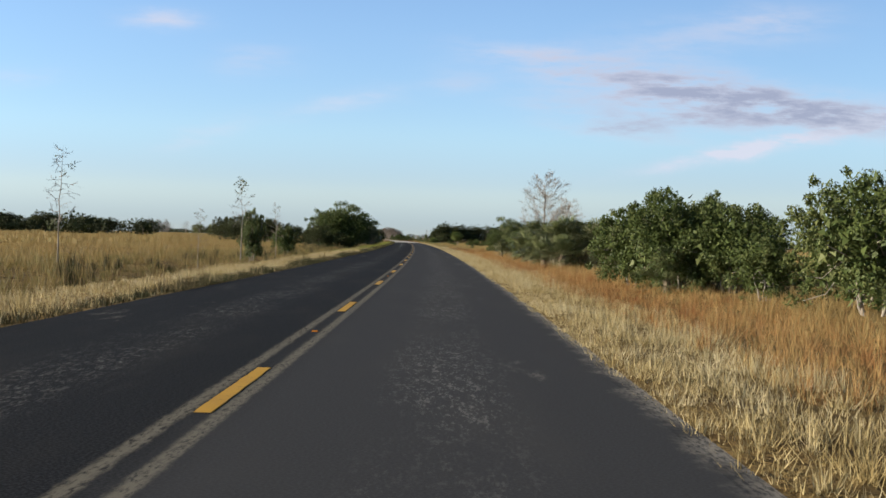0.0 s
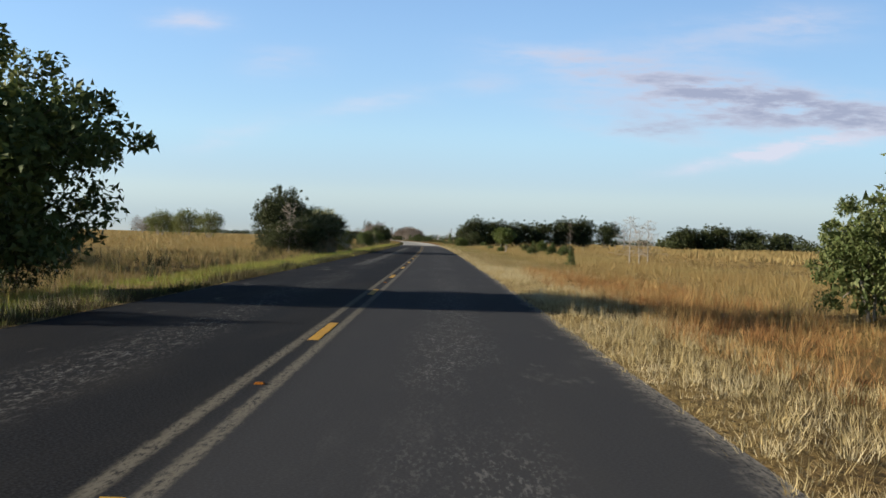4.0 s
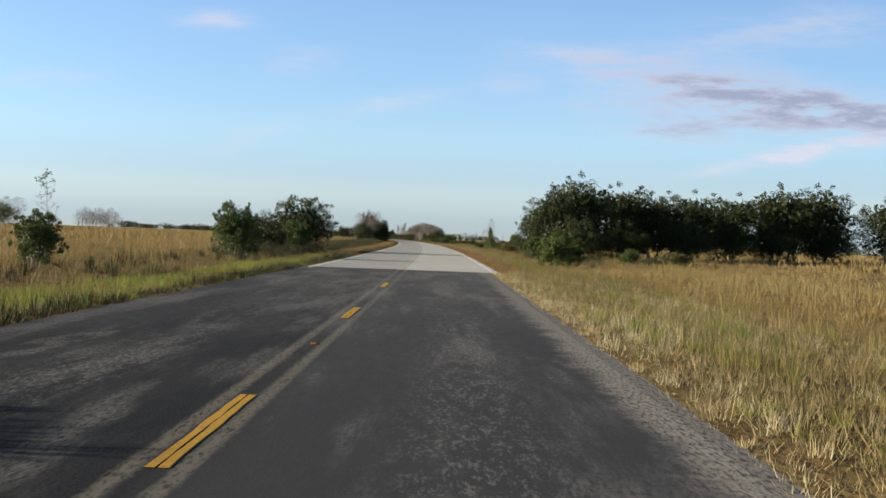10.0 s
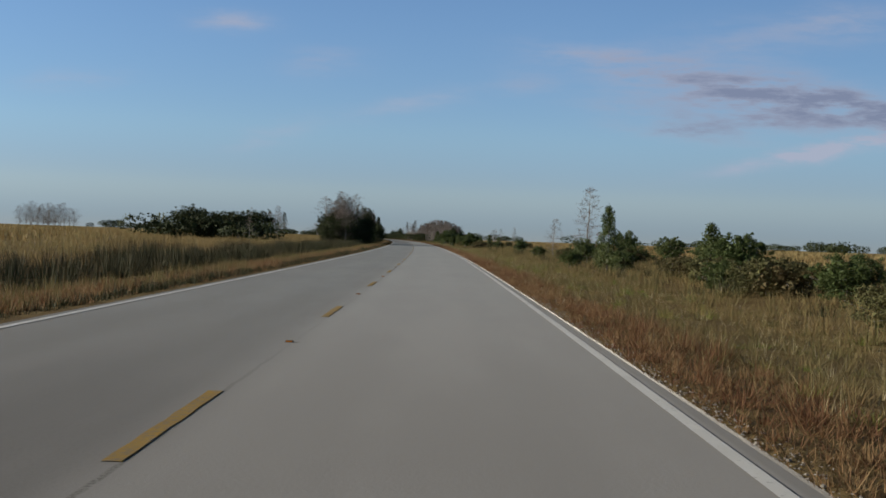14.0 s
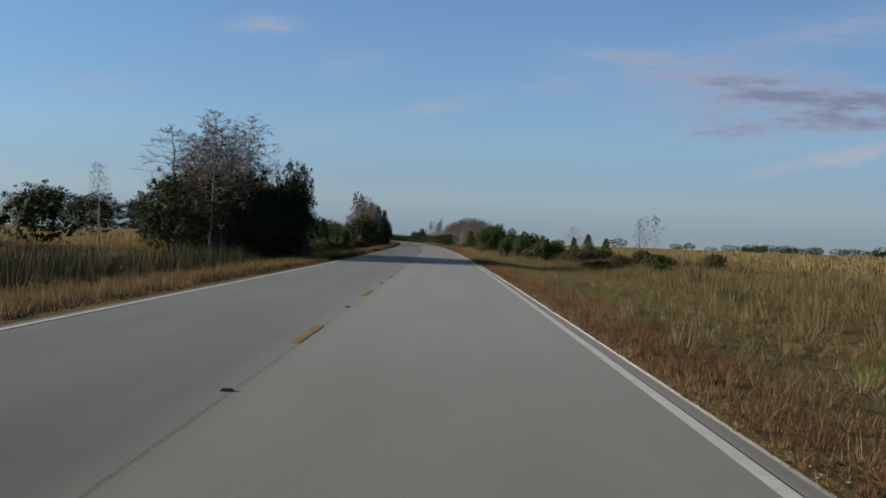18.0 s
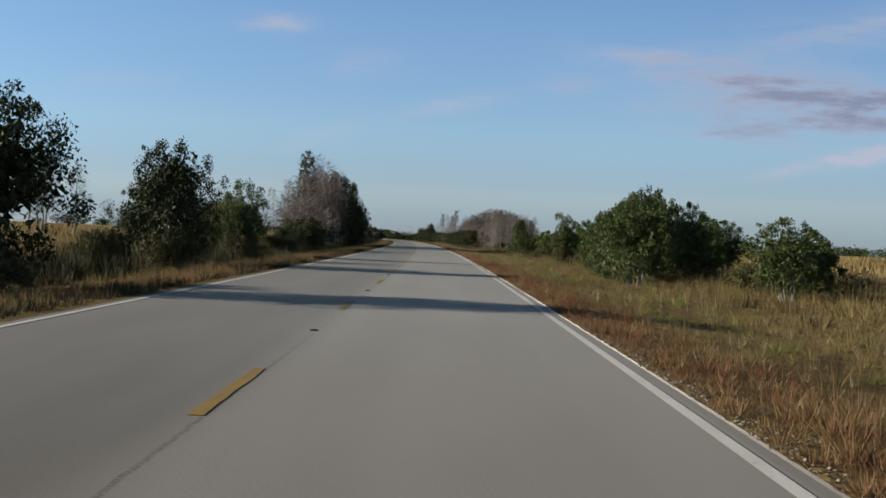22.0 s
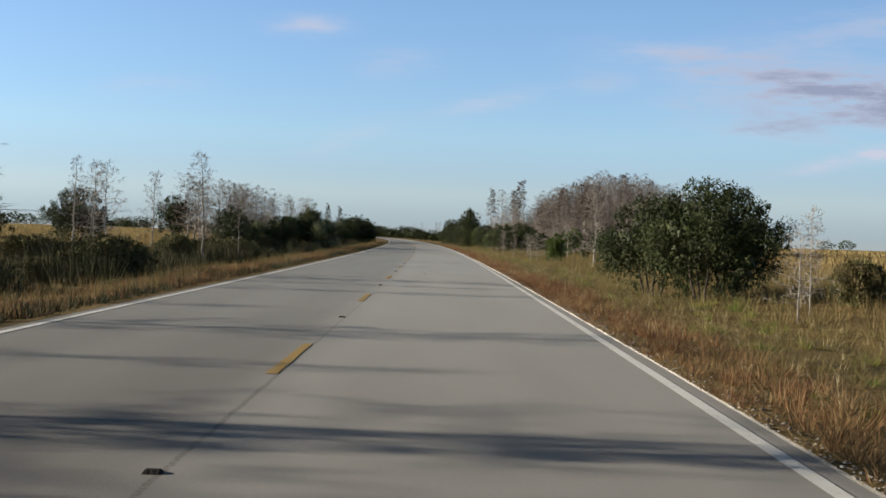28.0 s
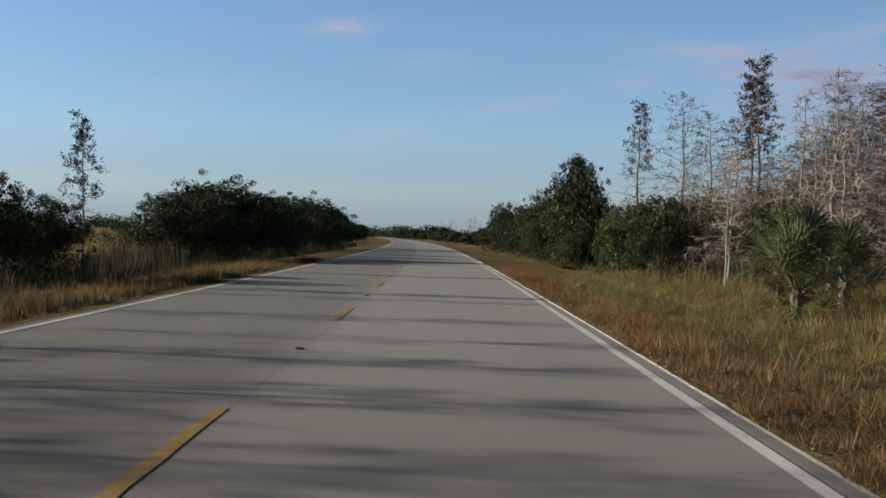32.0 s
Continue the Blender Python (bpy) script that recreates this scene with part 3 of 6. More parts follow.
# right verge
grass("verge_grass", 2, 190, 3.72, 6.6, 240, (0.09, 0.26), (0.006, 0.013), STRAW, "short dry golden grass on the road verge", 1, 0.9, 18)
grass("verge_grass", 2, 185, 5.4, 11, 110, (0.18, 0.44), (0.006, 0.013), RUST, "rust-coloured seeding grass behind the verge", 2, 0.9, 20)
grass("verge_grass", 180, JOIN, 3.72, 9.5, 115, (0.09, 0.26), (0.006, 0.013), STRAW, "short straw-coloured grass on the road verge", 3, 0.9, 20)
grass("verge_grass", 180, 400, 4.2, 11, 100, (0.14, 0.34), (0.007, 0.014), OLIVE, "olive and tan grass behind the verge", 4, 1.0, 22)
grass("verge_grass", 260, 400, 4.2, 10, 36, (0.12, 0.32), (0.007, 0.015), GREEN, "fresh green tufts in the verge", 35, 1.1, 60)
grass("verge_grass", JOIN - 6, 1075, 4.27, 5.9, 230, (0.10, 0.28), (0.006, 0.014), BROWN, "short reddish brown grass on the road verge", 5, 1.4, 26)
grass("verge_grass", JOIN - 6, 1075, 5.1, 10.5, 95, (0.10, 0.28), (0.006, 0.013), OLIVE, "olive green rough grass behind the verge", 6, 1.6, 26)
grass("verge_grass", JOIN - 6, 1075, 5.4, 10.0, 18, (0.10, 0.27), (0.007, 0.015), GREEN, "fresh green tufts in the verge", 34, 1.1, 60)
grass("verge_grass", JOIN - 6, 1075, 4.6, 10.5, 9, (0.14, 0.34), (0.006, 0.013), STRAW, "straw-coloured stalks in the verge", 7, 0.9, 8)
grass("verge_grass", 2, JOIN, 3.70, 5.0, 190, (0.05, 0.14), (0.006, 0.013), STRAW, "matted dry thatch at the asphalt edge", 31, 1.3, 9, fade=False)
grass("verge_grass", JOIN, 1060, 4.22, 5.2, 200, (0.05, 0.15), (0.006, 0.013), BROWN, "matted brown thatch at the pavement edge", 32, 1.3, 9, fade=False)
# left verge
grass("verge_grass", 2, 150, -4.45, -8.8, 90, MOWN, (0.010, 0.022), STRAW, "golden mown grass on the road verge", 8, 0.8, 16)
grass("verge_grass", 120, 400, -4.45, -8.8, 90, MOWN, (0.010, 0.022), GREEN, "yellow-green mown grass on the road verge", 9, 0.8, 16)
# shade at the asphalt edge is put into this lip's near-black blades
grass("verge_grass", 2, 400, -4.35, -5.0, 300, (0.2, 0.36), (0.010, 0.022), REED, "grass lip along the asphalt, coloured dark for its shaded side", 10, 0.8, 10)
grass("verge_grass", 390, 1080, -4.5, -7.4, 80, (0.12, 0.30), (0.010, 0.022), BROWN, "short brown grass on the verge", 11, 0.8, 14)
grass("verge_grass", 390, 1080, -4.9, -9.0, 45, (0.16, 0.38), (0.010, 0.022), OLIVE, "olive and tan grass in the verge", 12, 0.7, 14)
# same along the pavement: blades coloured as the lip's shaded face
grass("verge_grass", 390, 1080, -4.5, -5.1, 230, (0.16, 0.34), (0.010, 0.022), REED, "grass lip along the pale pavement, coloured dark for its shaded side", 33, 0.8, 10)
# taller marsh grass behind
grass("sawgrass", 8, 400, -8.2, -16, 24, (0.25, 0.5), (0.014, 0.03), OLIVE, "olive and tan sawgrass beside the verge", 13, 0.7, 18, tuft=2.0)
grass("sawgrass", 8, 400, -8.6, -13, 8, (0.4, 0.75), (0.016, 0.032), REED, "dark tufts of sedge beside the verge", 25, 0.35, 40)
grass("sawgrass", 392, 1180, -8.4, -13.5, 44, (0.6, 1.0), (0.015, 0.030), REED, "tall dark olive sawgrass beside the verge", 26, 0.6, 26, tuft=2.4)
grass("sawgrass", 395, 900, 10.5, 24, 6, (0.35, 0.75), (0.014, 0.03), REED, "dark tufts of sedge in the olive grass", 36, 0.6, 70, tuft=3.2)
grass("sawgrass", 8, 1250, -12.5, -32, 13, (0.34, 0.58), (0.014, 0.032), FIELD, "tawny sawgrass in the open marsh", 14, 0.7, 18, tuft=4.5)
grass("sawgrass", 8, 400, 9, 19, 38, (0.22, 0.44), (0.010, 0.021), FIELD, "low tawny sawgrass behind the verge", 15, 0.9, 18, tuft=2.6)
grass("sawgrass", 400, 1180, 9.2, 19, 28, (0.28, 0.58), (0.012, 0.026), OLIVE, "olive green sawgrass behind the verge", 27, 0.9, 22, tuft=1.8)
grass("sawgrass", 8, 1250, 12, 32, 14, (0.22, 0.42), (0.013, 0.029), FIELD, "tawny sawgrass in the open marsh", 16, 0.9, 18, tuft=4.0)
grass("sawgrass", 0, 1400, -32, -80, 1.8, (0.4, 0.7), (0.10, 0.2), FIELD, "tawny sawgrass in the open marsh", 17, 0.3, 12, tuft=8)
grass("sawgrass", 0, 1400, 32, 80, 1.8, (0.35, 0.65), (0.10, 0.2), FIELD, "tawny sawgrass in the open marsh", 18, 0.3, 12, tuft=8)
grass("sawgrass", 60, 1700, -80, -260, 0.22, (0.6, 0.9), (0.3, 0.6), FIELD, "distant tawny sawgrass", 19, 0.2)
grass("sawgrass", 60, 1700, 80, 260, 0.22, (0.6, 0.9), (0.3, 0.6), FIELD, "distant tawny sawgrass", 20, 0.2)


# ---- trees ----
def unit(rng):
    while True:
        v = Vector((rng.uniform(-1, 1), rng.uniform(-1, 1), rng.uniform(-1, 1)))
        if 0.05 < v.length < 1:
            return v.normalized()


def limb(g, a, b, r0, r1, rng, sides=5, sag=0.08, steps=4):
    a, b = Vector(a), Vector(b)
    way = (b - a).length
    path = [a + (b - a) * (i / steps) + (unit(rng) * way * sag if 0 < i < steps else Vector()) for i in range(steps + 1)]
    g.tube(path, [r0 + (r1 - r0) * i / steps for i in range(steps + 1)], sides)
    return path


def leaf_cloud(rng, centres, per, spread, size, flat=0.8, floor=0.05):
    """Leaves strewn in rounded clumps; those on a clump's outside face outwards."""
    g = Geo()
    for c, k in centres:
        for _ in range(int(per * k)):
            d = unit(rng)
            p = c + Vector((d.x, d.y, d.z * flat)) * (spread * k * rng.random() ** 0.45)
            if p.z < floor:
                continue
            a = (unit(rng) + d * 0.5 + Vector((0, 0, -0.2))).normalized()
            b = a.cross((d + unit(rng) * 0.7))
            if b.length < 0.1:
                continue
            ln = size * rng.uniform(0.65, 1.35)
            g.leaf(p, a, b.normalized(), ln, ln * 0.75)
    return g


def broadleaf(name, seed, height, radius, leaf_mat, bark, leaf=0.15, clusters=46, per=120, low=0.15, trunks=1, lumps=0.25, top=1.0, label="", category="tree", ragged=0.0):
    """A trunk or several, limbs, and a lumpy crown of small leaves."""
    rng = random.Random(seed)
    thing = root(name)
    wood, boughs = Geo(), Geo()
    mid = height * (low + (1 - low) * 0.5)
    up = height * (1 - low) * 0.5
    centres = []
    lobes = [(Vector((q.x, q.y, abs(q.z) - 0.25)).normalized(), rng.uniform(0.7, 1.15)) for q in (unit(rng) for _ in range(8))]
    for i in range(clusters):
        d = unit(rng)
        bulge = max(k * max(0.0, d.dot(q)) ** 3 for q, k in lobes)
        if d.z < -0.1:
            bulge = max(bulge, 0.8)
        reach = rng.uniform(0.55, 0.95) * (0.68 + 0.42 * bulge) * (1 + lumps * (math.sin(3 * math.atan2(d.y, d.x) + seed) * 0.4 + rng.uniform(-0.5, 0.3)))
        wide = radius * reach * (1.0 if d.z > -0.3 else 0.9)
        if low < 0.12 and d.z < 0:          # a skirt of leaves down to the grass
            wide *= 0.92 / max(0.4, math.hypot(d.x, d.y))
        centres.append((Vector((d.x * wide, d.y * wide, mid + d.z * up * reach)), rng.uniform(0.75, 1.2) * (1.38 - 0.72 * reach)))
    tall = height * 0.95 - radius * 0.2
    grow = (tall - mid) / max(0.1, max(c.z for c, _ in centres) - mid)
    wide = radius * 0.86 / sorted(math.hypot(c.x, c.y) for c, _ in centres)[int(clusters * 0.93)]
    centres = [(Vector((c.x * wide, c.y * wide, mid + (c.z - mid) * (grow if c.z > mid else 1.0))), k) for c, k in centres]
    if ragged:
        for i in range(int(ragged)):
            d = unit(rng)
            centres.append((Vector((d.x * radius * 0.8, d.y * radius * 0.8, mid + abs(d.z) * up * 0.94)), 0.5))
        for i in range(int(ragged * 1.6)):
            d = unit(rng)
            k = rng.uniform(0.86, 1.08)
            centres.append((Vector((d.x * radius * k, d.y * radius * k, max(0.12 * height, mid + d.z * up * k))), rng.uniform(0.2, 0.34)))
    core = [(Vector((q.x * radius * 0.42, q.y * radius * 0.42, mid + q.z * up * 0.5)), 1.0) for q in (unit(rng) for _ in range(24))]
    for k in range(trunks):
        q = 6.28 * k / trunks + rng.random()
        foot = Vector((math.cos(q) * 0.12 * radius, math.sin(q) * 0.12 * radius, -0.1)) if trunks > 1 else Vector((0, 0, -0.1))
        knee = Vector((foot.x * 2.2 + rng.uniform(-0.1, 0.1), foot.y * 2.2 + rng.uniform(-0.1, 0.1), mid * 0.7))
        limb(wood, foot, knee, 0.028 * height / trunks ** 0.5 + 0.01, 0.018 * height / trunks ** 0.5 + 0.006, rng, 7, 0.04)
        for c, size in centres[k::trunks * 3]:
            limb(boughs, knee, c, 0.011 * height / trunks ** 0.3 + 0.004, 0.006, rng, 4, 0.09)
    smooth(part("trunk", wood, bark, thing))
    tagged(smooth(part("branch_spray", boughs, bark, thing)), kind="stuff")
    crown = leaf_cloud(rng, centres, per, radius * 0.27, leaf)
    if low < 0.4:
        inner = leaf_cloud(rng, core, 60, radius * 0.42, leaf * 2.6)
        crown.put(inner.points, inner.faces)
    part("crown", crown, leaf_mat, thing)
    return tagged(thing, label, category)


def spire(name, seed, height, radius, leaf_mat, bark, leaf=0.13, per=95, label="", category="tree"):
    """A narrow tree whose crown tapers to a point."""
    rng = random.Random(seed)
    thing = root(name)
    wood, boughs = Geo(), Geo()
    limb(wood, (0, 0, -0.1), (0, 0, height * 0.95), 0.022 * height, 0.01, rng, 6, 0.01)
    centres = []
    n = 34
    for i in range(n):
        f = 0.1 + 0.88 * i / n
        q = i * 2.4 + rng.random()
        out = radius * (1 - f) ** 0.75 * rng.uniform(0.45, 1.0)
        c = Vector((math.cos(q) * out, math.sin(q) * out, height * f))
        limb(boughs, (0, 0, height * f * 0.9), c, 0.012, 0.004, rng, 3, 0.05, 2)
        centres.append((c, 0.65 + 0.5 * (1 - f)))
    smooth(part("trunk", wood, bark, thing))
    tagged(smooth(part("branch_spray", boughs, bark, thing)), kind="stuff")
    part("crown", leaf_cloud(rng, centres, per, radius * 0.36, leaf, 0.9), leaf_mat, thing)
    return tagged(thing, label, category)


def frond_mesh(seed, el, mat, dead=False):
    """One fan leaf that grows out along +x at that angle: a stalk, a pleated fan, and long split tips that hang."""
    rng = random.Random(seed)
    g = Geo()
    d = Vector((math.cos(el), 0, math.sin(el)))
    stalk, size = (0.30, 0.62) if dead else (0.50, 0.70)
    hub = d * stalk
    g.tube([Vector(), d * stalk * 0.5 + Vector((0, 0, 0.03)), hub], [0.012, 0.010, 0.006], 3, False)
    side = Vector((0, 1, 0))
    face = side.cross(d).normalized() * -1
    n = 19 if dead else 34
    span = 0.42 if dead else 0.82
    droop = rng.uniform(0.3, 0.5) if dead else rng.uniform(0.22, 0.5)
    for b in range(n):
        q = math.radians(-118 + 236 * b / (n - 1)) + rng.uniform(-0.02, 0.02)
        fold = 0.05 * (1 if b % 2 else -1) + 0.30 * abs(math.sin(q)) ** 1.5
        way = (d * math.cos(q) + side * math.sin(q) * span + face * fold).normalized()
        ln = size * (0.70 + 0.30 * math.cos(q * 0.75)) * rng.uniform(0.9, 1.07)
        across = way.cross(face)
        across = across.normalized() if across.length > 0.1 else side
        half = 0.5 * ln * math.radians(236) / (n - 1) * 0.5
        w0, w1 = half * (0.6 if dead else 0.62), half * (0.4 if dead else 0.36)
        mid = hub + way * ln * 0.5
        low = hub + way * ln * 0.72 + Vector((0, 0, -droop * ln * 0.16))
        tip = hub + way * ln * 1.06 + Vector((0, 0, -droop * ln * rng.uniform(0.6, 1.1)))
        g.put([hub, mid + across * w0, mid - across * w0, low + across * w1, low - across * w1, tip], [(0, 1, 2), (1, 3, 4, 2), (3, 5, 4)])
    me = g.mesh("frond")
    me.materials.append(mat)
    return me


LIVE_FRONDS = [[frond_mesh(100 + 7 * k + m, radians(a), LEAF_PALM) for m in range(2)] for k, a in enumerate((-14, 4, 22, 40, 60, 82))]
DEAD_FRONDS = [frond_mesh(150 + k, radians(a), LEAF_DEAD, True) for k, a in enumerate((-78, -68, -60))]


def palm(name, seed, trunk, reach, dead=7, fronds=30, label="", category="palm"):
    """A fan palm: a booted trunk, fan leaves all round, dead ones hanging below; every leaf is a part."""
    rng = random.Random(seed)
    thing = root(name)
    wood = Geo()
    lean = Vector((rng.uniform(-0.15, 0.15), rng.uniform(-0.15, 0.15), 0)) * trunk
    steps = 7
    path = [lean * (i / steps) ** 2 + Vector((0, 0, -0.1 + (trunk + 0.1) * i / steps)) for i in range(steps + 1)]
    wood.tube(path, [0.17 + 0.03 * (i % 2) + 0.03 * (i == 0) for i in range(steps + 1)], 8)
    head = path[-1]
    for i in range(int(trunk * 16)):
        q, z = i * 2.4, rng.uniform(0.1, 1.0)
        p = lean * z * z + Vector((math.cos(q) * 0.17, math.sin(q) * 0.17, trunk * z))
        wood.leaf(p, Vector((math.cos(q) * 0.6, math.sin(q) * 0.6, 0.8)), Vector((-math.sin(q), math.cos(q), 0)), 0.28, 0.1)
    part("trunk", wood, BARK_PALM, thing)
    for i in range(fronds):
        f = (i + 0.5) / fronds
        ring = min(5, int(6 * f ** 0.85))
        ob = new("frond", LIVE_FRONDS[ring][i % 2])
        ob.parent = thing
        k = reach * rng.uniform(0.85, 1.08)
        ob.matrix_basis = pose(head.x, head.y, head.z + rng.uniform(-0.15, 0.05), 0, rng.uniform(-7, 7), math.degrees(i * 2.39996) + rng.uniform(-14, 14)) @ Matrix.Diagonal((k, k, k, 1))
    for i in range(dead):
        z = head.z - rng.uniform(0.05, 0.3)
        k = min(reach * 0.95, max(0.5, z * 1.05)) * rng.uniform(0.8, 1.0)
        ob = tagged(new("dead_frond", DEAD_FRONDS[i % 3]), "tan dead frond hanging down")
        ob.parent = thing
        ob.matrix_basis = pose(head.x, head.y, z, 0, 0, i * 137.5 + rng.uniform(-20, 20)) @ Matrix.Diagonal((k, k, k, 1))
    return tagged(thing, label, category)


def bare_tree(name, seed, height, radius, bark, twig, label="", category="tree"):
    """A wide leafless crown: limbs rising from the trunk, each with branches and fine upswept twigs."""
    rng = random.Random(seed)
    thing = root(name)
    wood, boughs, fine = Geo(), Geo(), Geo()
    trunk = limb(wood, (0, 0, -0.1), (rng.uniform(-0.2, 0.2), rng.uniform(-0.2, 0.2), height * 0.97), 0.016 * height, 0.012, rng, 7, 0.012, 8)
    n = 40
    for i in range(n):
        f = 0.2 + 0.74 * i / n
        a = trunk[min(8, int(f * 8))].lerp(trunk[min(8, int(f * 8) + 1)], f * 8 - int(f * 8))
        q = i * 2.39996 + rng.uniform(-0.3, 0.3)
        ln = radius * (1.05 - f) ** 0.45 * rng.uniform(0.75, 1.1)
        b = a + Vector((math.cos(q) * ln, math.sin(q) * ln, ln * rng.uniform(0.35, 0.75)))
        path = limb(boughs, a, b, 0.05 * (1.1 - f) * height / 10 + 0.008, 0.006, rng, 4, 0.05, 4)
        for k in range(15):
            e = rng.uniform(0.2, 1.0) * 3.999
            p = path[int(e)].lerp(path[int(e) + 1], e - int(e))
            d = (b - a).normalized() * 0.8 + unit(rng) * 0.8 + Vector((0, 0, 0.35))
            d.normalize()
            sl = ln * rng.uniform(0.18, 0.42) + 0.2
            tip = p + d * sl
            boughs.tube([p, tip], [0.009, 0.003], 3, False)
            for m in range(13):
                o = p.lerp(tip, rng.uniform(0.2, 1.0))
                t = (d + unit(rng) * 0.9 + Vector((0, 0, 0.2))).normalized()
                sd = t.cross(unit(rng))
                if sd.length > 0.1:
                    fine.leaf(o, t, sd.normalized(), rng.uniform(0.2, 0.5), 0.016)
    smooth(part("trunk", wood, bark, thing))
    tagged(smooth(part("branch_spray", boughs, bark, thing)), kind="stuff")
    tagged(part("twig_spray", fine, twig, thing, "fine upswept twigs"), kind="stuff")
    return tagged(thing, label, category)


def cypress(name, seed, height, spread=0.2, start=0.22, branches=46, twigs=10, wood_mat=None, twig_mat=None, leaves=0, leaf_mat=None, label="", category="tree", tuft=0.0, thick=1.0, rising=0.0, taper=0.75):
    """A bare swamp tree: a straight tapering trunk, level branches, fine twigs, sometimes a few withered leaves."""
    rng = random.Random(seed)
    thing = root(name)
    wood, boughs, fine, dry = Geo(), Geo(), Geo(), Geo()
    bend = Vector((rng.uniform(-0.04, 0.04), rng.uniform(-0.04, 0.04), 0)) * height
    steps = 9
    trunk = [bend * (i / steps) ** 2 + Vector((rng.gauss(0, 0.006 * height), rng.gauss(0, 0.006 * height), -0.1 + (height + 0.1) * i / steps)) for i in range(steps + 1)]
    base = thick * (0.009 * height + 0.02)
    wood.tube(trunk, [base * 1.7] + [base * (1 - 0.92 * i / steps) for i in range(1, steps + 1)], 7)

    def on(f):
        k = min(int(f * steps), steps - 1)
        return trunk[k].lerp(trunk[k + 1], f * steps - k)

    for i in range(branches):
        f = start + (0.985 - start) * (i / branches) ** 0.9
        q = i * 2.39996 + rng.uniform(-0.5, 0.5)
        ln = height * spread * (1.08 - f) ** taper * rng.uniform(0.45, 1.15) + 0.12
        a = on(f)
        rise = rng.uniform(-0.08, 0.38) + rising * rng.uniform(0.4, 1.0)
        b = a + Vector((math.cos(q) * ln, math.sin(q) * ln, ln * rise))
        path = limb(boughs, a, b, base * 0.3 * (1.1 - f) + 0.006, 0.004, rng, 3, 0.06, 3)
        for k in range(twigs):
            e = rng.uniform(0.25, 1.0)
            j = min(int(e * 3), 2)
            p = path[j].lerp(path[j + 1], e * 3 - j)
            d = (Vector((math.cos(q), math.sin(q), 0)) * 0.7 + unit(rng) * 0.9 + Vector((0, 0, 0.15))).normalized()
            tl = (0.25 + 0.25 * ln) * rng.uniform(0.4, 1.0)
            sd = d.cross(unit(rng))
            if sd.length > 0.1:
                fine.leaf(p, d, sd.normalized(), tl, 0.02)
                for m in range(3):
                    d2 = (d + unit(rng) * 0.8).normalized()
                    fine.leaf(p + d * tl * rng.uniform(0.3, 0.8), d2, sd.normalized(), tl * 0.6, 0.015)
            if leaves and rng.random() < leaves and f > tuft:
                for m in range(5):
                    a2 = unit(rng)
                    b2 = a2.cross(unit(rng))
                    if b2.length > 0.1:
                        dry.leaf(p + d * tl * rng.random() + unit(rng) * 0.08, a2, b2.normalized(), 0.11, 0.06)
    smooth(part("trunk", wood, wood_mat or BARK, thing))
    tagged(smooth(part("branch_spray", boughs, wood_mat or BARK, thing)), kind="stuff")
    tagged(part("twig_spray", fine, twig_mat or TWIG, thing, "fine bare grey twigs"), kind="stuff")
    if dry.faces:
        tagged(part("foliage", dry, leaf_mat or LEAF_BROWN, thing, "sparse remaining leaves"), kind="stuff")
    return tagged(thing, label, category)


